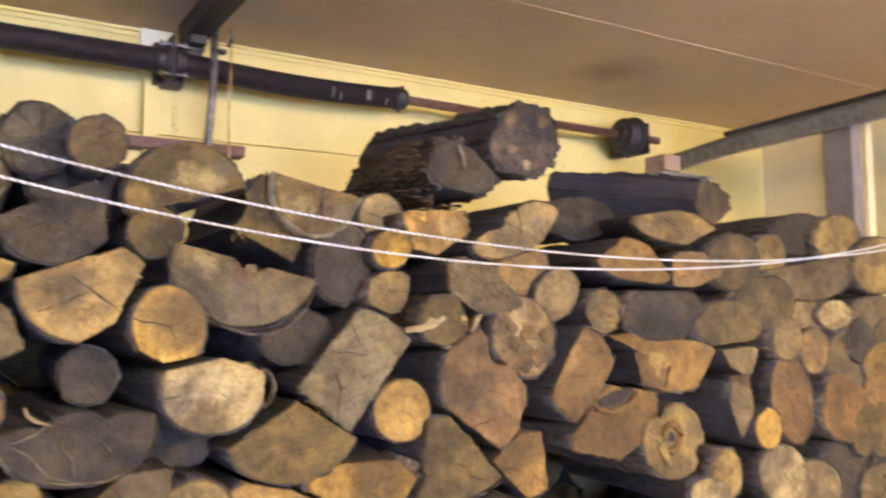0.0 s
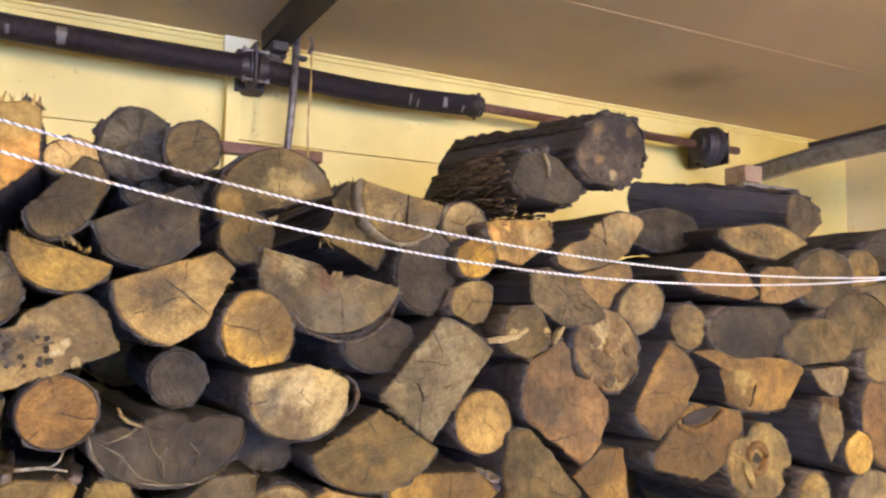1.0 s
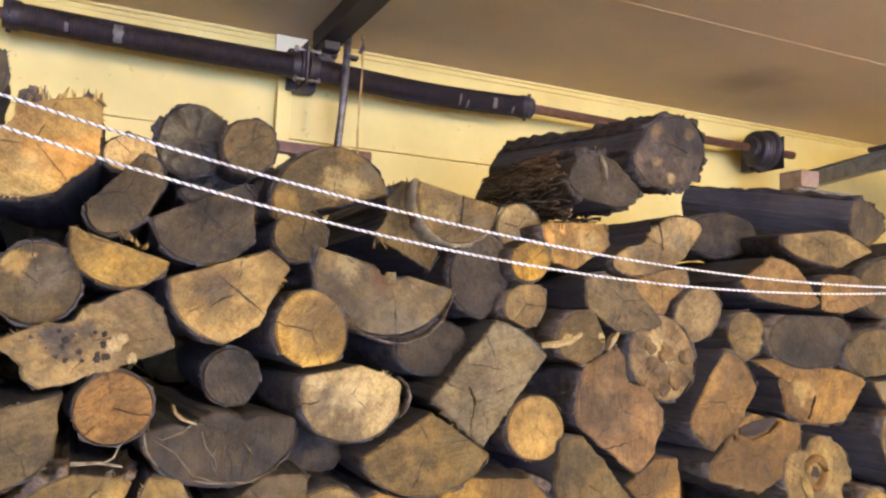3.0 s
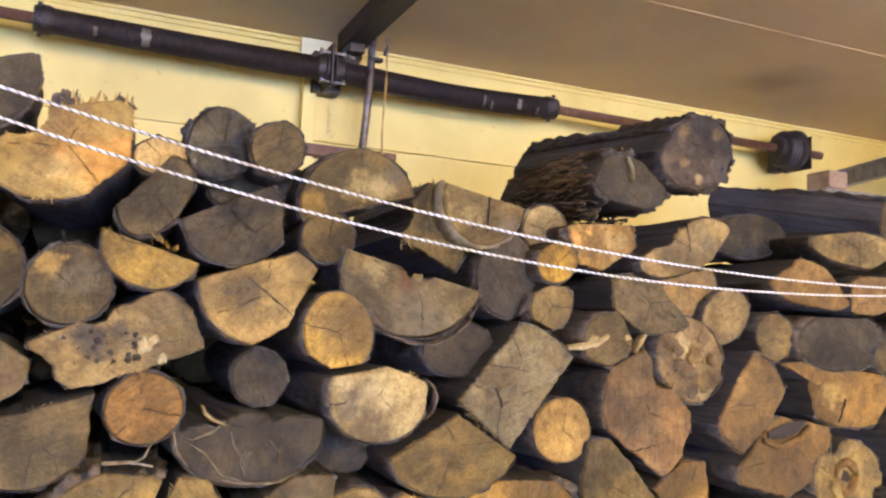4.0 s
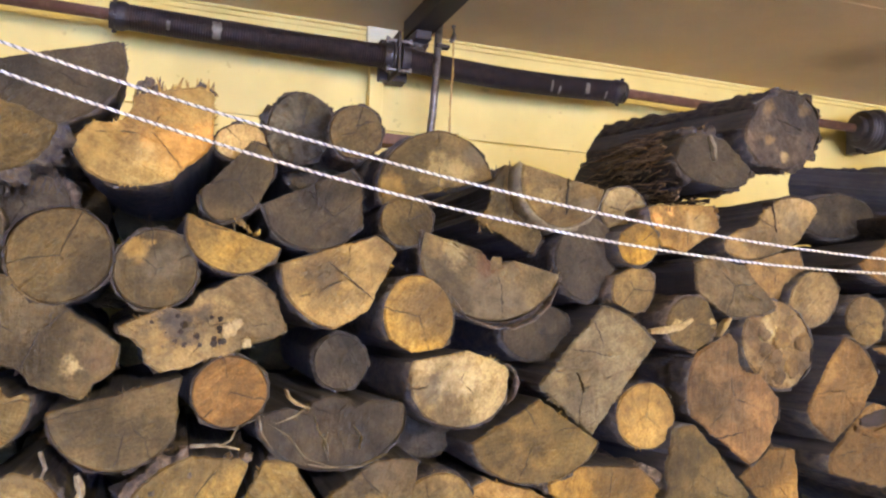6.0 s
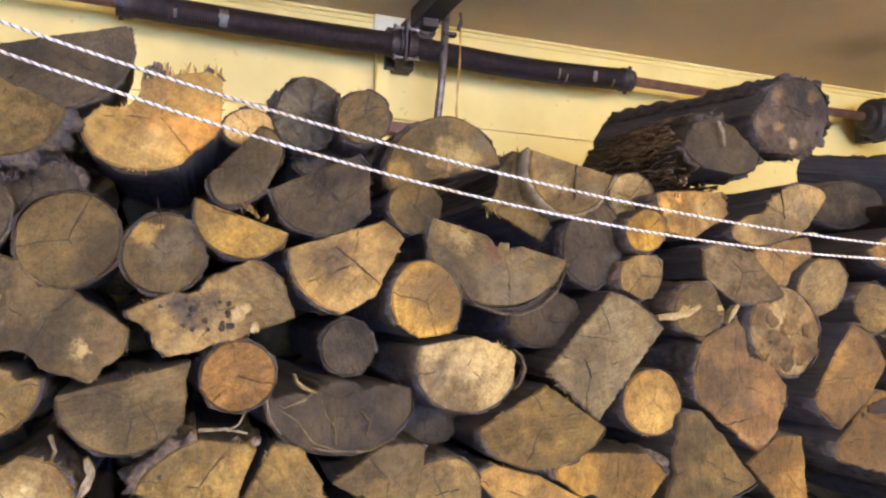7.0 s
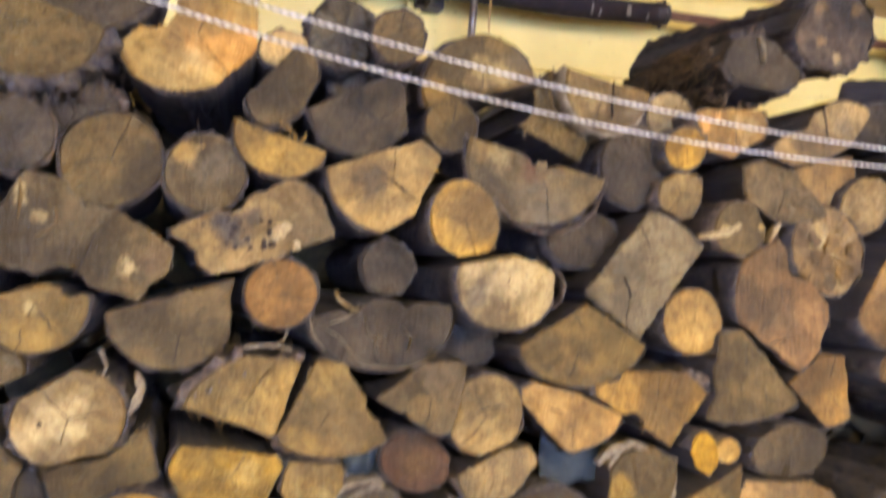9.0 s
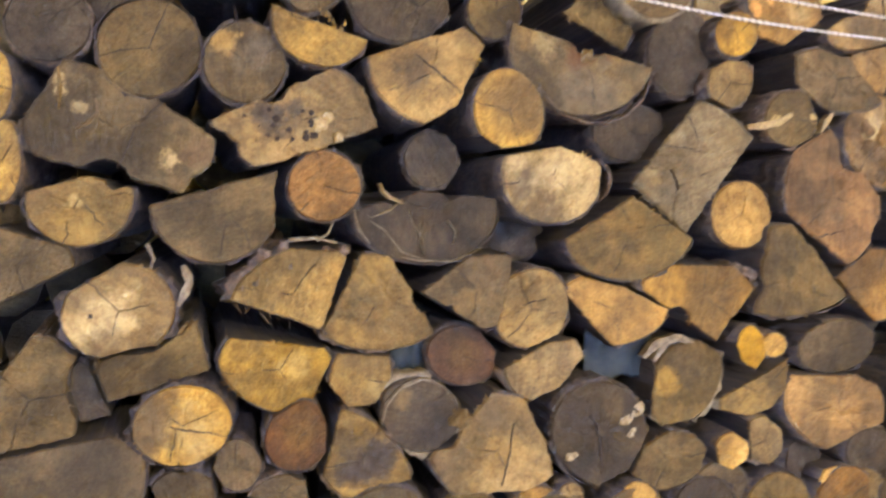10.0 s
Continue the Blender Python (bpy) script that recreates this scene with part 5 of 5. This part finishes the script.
black_log = log_near(0.222, 1.64)
flake("curled_splinter", black_log, [(0.170, 1.083, 1.671), (0.173, 1.081, 1.662), (0.181, 1.081, 1.655), (0.198, 1.085, 1.648)], 0.0055, CREAM, "cream curled splinter")
flake("bark_strip", black_log, [(0.205, 1.084, 1.640), (0.210, 1.083, 1.622), (0.222, 1.083, 1.606), (0.224, 1.084, 1.588)], 0.0022, BARK["birch"])
flake("bark_strip", black_log, [(0.150, 1.084, 1.632), (0.176, 1.083, 1.616), (0.196, 1.083, 1.590), (0.226, 1.084, 1.580)], 0.0022, BARK["birch"])
flake("bark_strip", black_log, [(0.140, 1.085, 1.640), (0.144, 1.083, 1.618), (0.158, 1.083, 1.600)], 0.004, BARK["birch"])
for strip, wide in (([(0.144, 1.084, 1.640), (0.160, 1.084, 1.631), (0.183, 1.084, 1.640), (0.198, 1.084, 1.653)], 0.003), ([(0.222, 1.084, 1.621), (0.218, 1.084, 1.604), (0.224, 1.084, 1.587)], 0.002), ([(0.184, 1.085, 1.587), (0.218, 1.085, 1.579), (0.261, 1.085, 1.578), (0.297, 1.085, 1.593)], 0.0025), ([(0.253, 1.084, 1.628), (0.264, 1.084, 1.614), (0.261, 1.084, 1.600)], 0.0018)):
    flake("bark_strip", black_log, strip, wide, BARK["birch"])
cream_log = log_near(0.402, 1.685)
flake("loose_bark", cream_log, [(0.455, 1.092, 1.705), (0.466, 1.089, 1.695), (0.471, 1.088, 1.680), (0.466, 1.089, 1.662), (0.457, 1.092, 1.652)], 0.004, BARK["shaggy"], "loose curl of bark")
heart_log = log_near(0.45, 1.84)
flake("loose_bark", heart_log, [(0.366, 1.094, 1.815), (0.374, 1.09, 1.79), (0.396, 1.088, 1.762), (0.430, 1.087, 1.751), (0.462, 1.087, 1.750), (0.492, 1.088, 1.762), (0.515, 1.09, 1.782), (0.531, 1.094, 1.815)], 0.004, BARK["shaggy"], "peeling strip of bark")
knot_log = log_near(0.232, 1.39)
lump("knot", knot_log, 0.272, 1.092, 1.383, 0.0135, END["straw"], 2.0, 0.8, "pale sawn knot")
flake("loose_bark", knot_log, [(0.175, 1.094, 1.38), (0.180, 1.09, 1.405), (0.196, 1.088, 1.425), (0.226, 1.088, 1.436), (0.252, 1.09, 1.424), (0.266, 1.094, 1.402)], 0.004, BARK["birch"], "pale rim of bark")
big_dark = log_near(0.462, 1.352)
for k, (fx, fz, fr) in enumerate(((0.518, 1.381, 0.008), (0.510, 1.374, 0.006), (0.500, 1.367, 0.007), (0.494, 1.365, 0.005), (0.506, 1.346, 0.005), (0.510, 1.352, 0.004), (0.420, 1.323, 0.006), (0.427, 1.326, 0.004))):
    lump("fungus", big_dark, fx, 1.089, fz, fr, FUNGUS, k + 0.3, 0.7, "white bracket fungus")
hollow = log_near(1.217, 1.55)
# no real recess: a dark lump stands for the shaded hollow
lump("hollow_core", hollow, 1.217, 1.0945, 1.553, 0.013, HOLE_SHADE, 7.0, 0.55, "dark lump for the shade in the hollow")
ring = [(1.217 + 0.021 * math.cos(a) * (1 + 0.15 * math.sin(3 * a)), 1.090, 1.553 + 0.024 * math.sin(a)) for a in [k * math.tau / 20 for k in range(21)]]
onto(part("hollow_lip", tube(bmesh.new(), ring, lambda s: 0.0065 + 0.002 * math.sin(9 * s), 7), END["rust"], None, "raised lip round the hollow", True), hollow)
flake("torn_wood", hollow, [(1.232, 1.088, 1.59), (1.243, 1.084, 1.575), (1.247, 1.085, 1.556)], 0.018, END["pale"])
flake("torn_wood", hollow, [(1.190, 1.088, 1.552), (1.196, 1.085, 1.528), (1.207, 1.086, 1.505)], 0.018, END["pale"])
slab = log_near(0.075, 1.745)
lump("torn_chip", slab, 0.100, 1.0865, 1.738, 0.0085, CREAM, 1.0, 0.35, "cream torn chip")
lump("torn_chip", slab, 0.110, 1.0865, 1.746, 0.006, CREAM, 5.0, 0.35)
lump("torn_chip", slab, 0.121, 1.0865, 1.724, 0.006, CREAM, 3.0, 0.35)
rnd_pits = random.Random(8)
for k in range(26):
    px, pz = 0.045 + rnd_pits.uniform(-0.038, 0.05), 1.735 + rnd_pits.uniform(-0.018, 0.022)
    lump("insect_hole", slab, px, slab.location.y - 0.0005, pz, rnd_pits.uniform(0.0018, 0.0043), HOLE_SHADE, k * 1.3, 0.5)
small_round = log_near(0.735, 1.775)
flake("pale_splinter", small_round, [(0.669, 1.086, 1.752), (0.695, 1.083, 1.755), (0.718, 1.082, 1.760), (0.737, 1.084, 1.771)], 0.010, CREAM, "long cream splinter")
flake("pale_splinter", log_near(0.78, 1.83), [(0.806, 1.088, 1.775), (0.796, 1.085, 1.765), (0.786, 1.086, 1.748)], 0.007, CREAM)
pale_oval = log_near(-0.125, 1.535)
flake("bark_flake", pale_oval, [(-0.052, 1.088, 1.577), (-0.045, 1.084, 1.560), (-0.051, 1.084, 1.545), (-0.058, 1.087, 1.532)], 0.010, BARK["birch"], "pale loose flake of bark")
knotty = log_near(-0.121, 1.728)
flake("pale_ridge", knotty, [(-0.176, 1.087, 1.790), (-0.174, 1.084, 1.770), (-0.176, 1.085, 1.745)], 0.0045, END["straw"])
flake("pale_ridge", knotty, [(-0.140, 1.087, 1.758), (-0.138, 1.084, 1.742), (-0.150, 1.084, 1.730), (-0.160, 1.087, 1.726)], 0.005, END["straw"])
mottled = log_near(0.877, 2.05)
flake("bark_tab", mottled, [(0.868, 1.082, 2.112), (0.880, 1.078, 2.117), (0.892, 1.082, 2.111)], 0.014, BARK["black"])
flake("bark_tab", mottled, [(0.935, 1.082, 2.052), (0.938, 1.078, 2.04), (0.934, 1.082, 2.028)], 0.010, BARK["black"])
brown_half = log_near(0.775, 2.01)


def stringy_bark(log, cx, cz, radius, count, low, high, material, seed):
    """Loose fibres that run back along the log over a part of its round."""
    rnd, bm = random.Random(seed), bmesh.new()
    for k in range(count):
        a = radians(rnd.uniform(low, high))
        y, r, run = rnd.uniform(0.0, 0.22), radius * rnd.uniform(0.96, 1.12), rnd.uniform(0.06, 0.20)
        pts = []
        for i in range(7):
            pts.append((cx + r * math.cos(a), y + run * i / 6, cz + r * math.sin(a)))
            a += rnd.uniform(-0.10, 0.13)
            r *= rnd.uniform(0.97, 1.06)
        tube(bm, pts, lambda t, w=rnd.uniform(0.0007, 0.0022): w * (1.15 - t), 4)
    tagged(part("stringy_bark", bm, material, log, "loose stringy fibres of bark"), kind="stuff")


stringy_bark(brown_half, -0.004, -0.004, 0.056, 170, 90, 275, BARK["fibre"], 21)
stringy_bark(brown_half, -0.004, -0.004, 0.055, 60, 90, 300, BARK["black"], 22)
flake("pale_scrape", brown_half, [(0.763, 1.083, 2.038), (0.770, 1.081, 2.022), (0.773, 1.082, 2.002)], 0.006, BARK["birch"])
sheet = flake("loose_bark", log_near(0.575, 1.41), [(0.530, 1.10, 1.445), (0.545, 1.092, 1.465), (0.575, 1.090, 1.472), (0.605, 1.094, 1.462)], 0.012, BARK["birch"], "peeling sheet of pale bark")

crescent = log_near(1.088, 1.581)
# dark strip laid on the face as the groove's shade
flake("hollow_groove", crescent, [(1.043, 1.085, 1.625), (1.070, 1.085, 1.628), (1.101, 1.085, 1.636), (1.121, 1.085, 1.644)], 0.020, HOLE_SHADE, "dark strip for the shade in the groove")
flake("hollow_lip", crescent, [(1.033, 1.084, 1.616), (1.073, 1.084, 1.605), (1.111, 1.084, 1.616), (1.134, 1.084, 1.638)], 0.013, END["fawn"], "raised lip of the groove")

# twigs caught between the logs
for k, (pts, r) in enumerate((([(0.066, 1.10, 1.604), (0.095, 1.088, 1.607), (0.120, 1.092, 1.601)], 0.0028), ([(0.098, 1.10, 1.603), (0.110, 1.09, 1.612), (0.117, 1.092, 1.628)], 0.0018), ([(-0.09, 1.10, 1.60), (-0.083, 1.09, 1.585), (-0.088, 1.092, 1.57)], 0.003))):
    twig = part("twig", tube(bmesh.new(), pts, lambda s, r=r: r * (1 - 0.5 * s), 6), BARK["birch"])
    tagged(twig, "thin dry grey-brown twig between the logs", "twig", "loose twigs")

# scraps of blue-grey plastic pushed between the logs
for x, z, w, seed in ((0.512, 1.448, 0.050, 1.0), (0.222, 1.436, 0.028, 2.0)):
    bm = bmesh.new()
    bmesh.ops.create_grid(bm, x_segments=14, y_segments=14, size=1.0)
    for v in bm.verts:
        u, t = v.co.x, v.co.y
        v.co = Vector((x + u * w, 1.14 + 0.014 * noise.noise((u * 1.6, t * 1.1, seed)) + 0.003 * noise.noise((u * 5, t * 2, seed)), z + t * 0.036 + 0.006 * noise.noise((u * 3, seed, t))))
    extra = bmesh.ops.solidify(bm, geom=bm.faces[:], thickness=0.0012)
    scrap = part("plastic_scrap", bm, PLASTIC, None, "", True)
    tagged(scrap, "crumpled blue-grey plastic scrap between the logs", "plastic scrap", "plastic scraps")


lump("red_heart", heart_log, 0.455, 1.0935, 1.826, 0.013, END["heart"], 2.2, 0.3, "crumbling red heartwood")
lump("red_heart", heart_log, 0.437, 1.0935, 1.833, 0.010, END["heart"], 6.2, 0.3)


# drying cracks
def crack(*line):
    """A dark strip for the shade in an open drying crack of a sawn end, along a line of (x, z)."""
    mx, mz = sum(p[0] for p in line) / len(line), sum(p[1] for p in line) / len(line)
    log = log_near(mx, mz)
    y = log.location.y + 0.0002
    bm, steps = bmesh.new(), 16
    P = [Vector((x, y, z)) for x, z in line]
    rows = []
    for i in range(steps + 1):
        s = i / steps * (len(P) - 1)
        k = min(int(s), len(P) - 2)
        c = P[k].lerp(P[k + 1], s - k)
        d = (P[k + 1] - P[k]).normalized()
        side = Vector((-d.z, 0, d.x))
        c = c + side * 0.0022 * noise.noise(c * 120)
        w = 0.00048 * (0.25 + math.sin(math.pi * (0.08 + 0.84 * i / steps))) * (1 + 0.5 * noise.noise(c * 260))
        rows.append([bm.verts.new(c + side * w + Vector((0, -0.0032, 0))), bm.verts.new(c - side * w + Vector((0, -0.0032, 0))), bm.verts.new(c + Vector((0, 0.02, 0)))])
    for p, q in zip(rows, rows[1:]):
        for k in range(3):
            bm.faces.new((p[k], p[(k + 1) % 3], q[(k + 1) % 3], q[k]))
    bm.faces.new(rows[0])
    bm.faces.new(rows[-1][::-1])
    bmesh.ops.recalc_face_normals(bm, faces=bm.faces)
    return onto(part("crack", bm, HOLE_SHADE, None, "dark open drying crack"), log)


crack((0.213, 1.825), (0.240, 1.806), (0.272, 1.781))
crack((0.185, 1.908), (0.202, 1.892), (0.218, 1.878), (0.249, 1.906))
crack((0.194, 1.857), (0.216, 1.878))
crack((0.548, 1.725), (0.578, 1.722), (0.611, 1.716))
crack((0.582, 1.764), (0.598, 1.732))
crack((0.558, 1.694), (0.571, 1.668))
crack((-0.068, 1.396), (-0.050, 1.392), (-0.006, 1.381))
crack((-0.061, 1.393), (-0.069, 1.356))
crack((0.341, 1.373), (0.337, 1.337), (0.327, 1.294))
crack((0.352, 1.521), (0.369, 1.527), (0.384, 1.528))
crack((0.828, 2.063), (0.879, 2.071), (0.918, 2.060))
crack((1.224, 1.680), (1.207, 1.642))
crack((0.878, 1.951), (0.885, 1.905))
crack((0.465, 1.299), (0.462, 1.348), (0.447, 1.377))
crack((0.462, 1.348), (0.500, 1.332))
crack((0.541, 1.957), (0.539, 1.907))
crack((-0.098, 1.733), (-0.107, 1.710), (-0.119, 1.684))
crack((-0.005, 1.626), (-0.009, 1.606), (-0.015, 1.586))
crack((-0.152, 1.643), (-0.133, 1.620))
crack((0.334, 1.891), (0.315, 1.882))
crack((0.241, 1.996), (0.266, 2.004))
crack((0.779, 1.604), (0.826, 1.612))
crack((0.006, 1.867), (0.011, 1.842), (0.015, 1.816))


# warts, wormholes and stains
warty = log_near(0.893, 1.739)
lump("wart", warty, 0.870, 1.0895, 1.759, 0.0135, END["warty"], 0.4, 0.2)
lump("wart", warty, 0.896, 1.0895, 1.747, 0.0149, END["warty"], 1.4, 0.2)
lump("wart", warty, 0.916, 1.0895, 1.773, 0.0108, END["warty"], 2.4, 0.2)
lump("wart", warty, 0.886, 1.0895, 1.722, 0.0121, END["warty"], 3.4, 0.2)
lump("wart", warty, 0.917, 1.0895, 1.706, 0.0135, END["warty"], 4.4, 0.2)
lump("wart", warty, 0.866, 1.0895, 1.730, 0.0095, END["warty"], 5.4, 0.2)
lump("wart", warty, 0.932, 1.0895, 1.740, 0.0108, END["warty"], 6.4, 0.2)
lump("wart", warty, 0.892, 1.0895, 1.693, 0.0108, END["warty"], 7.4, 0.2)
pale_oval = log_near(-0.125, 1.535)
lump("wormhole", pale_oval, -0.130, 1.0885, 1.546, 0.0032, HOLE_SHADE, 0.2, 0.5)
lump("wormhole", pale_oval, -0.117, 1.0885, 1.516, 0.0040, HOLE_SHADE, 1.2, 0.5)
lump("wormhole", pale_oval, -0.103, 1.0885, 1.509, 0.0030, HOLE_SHADE, 2.2, 0.5)
lump("wormhole", pale_oval, -0.149, 1.0885, 1.523, 0.0025, HOLE_SHADE, 3.2, 0.5)
lump("wormhole", pale_oval, -0.096, 1.0885, 1.547, 0.0025, HOLE_SHADE, 4.2, 0.5)
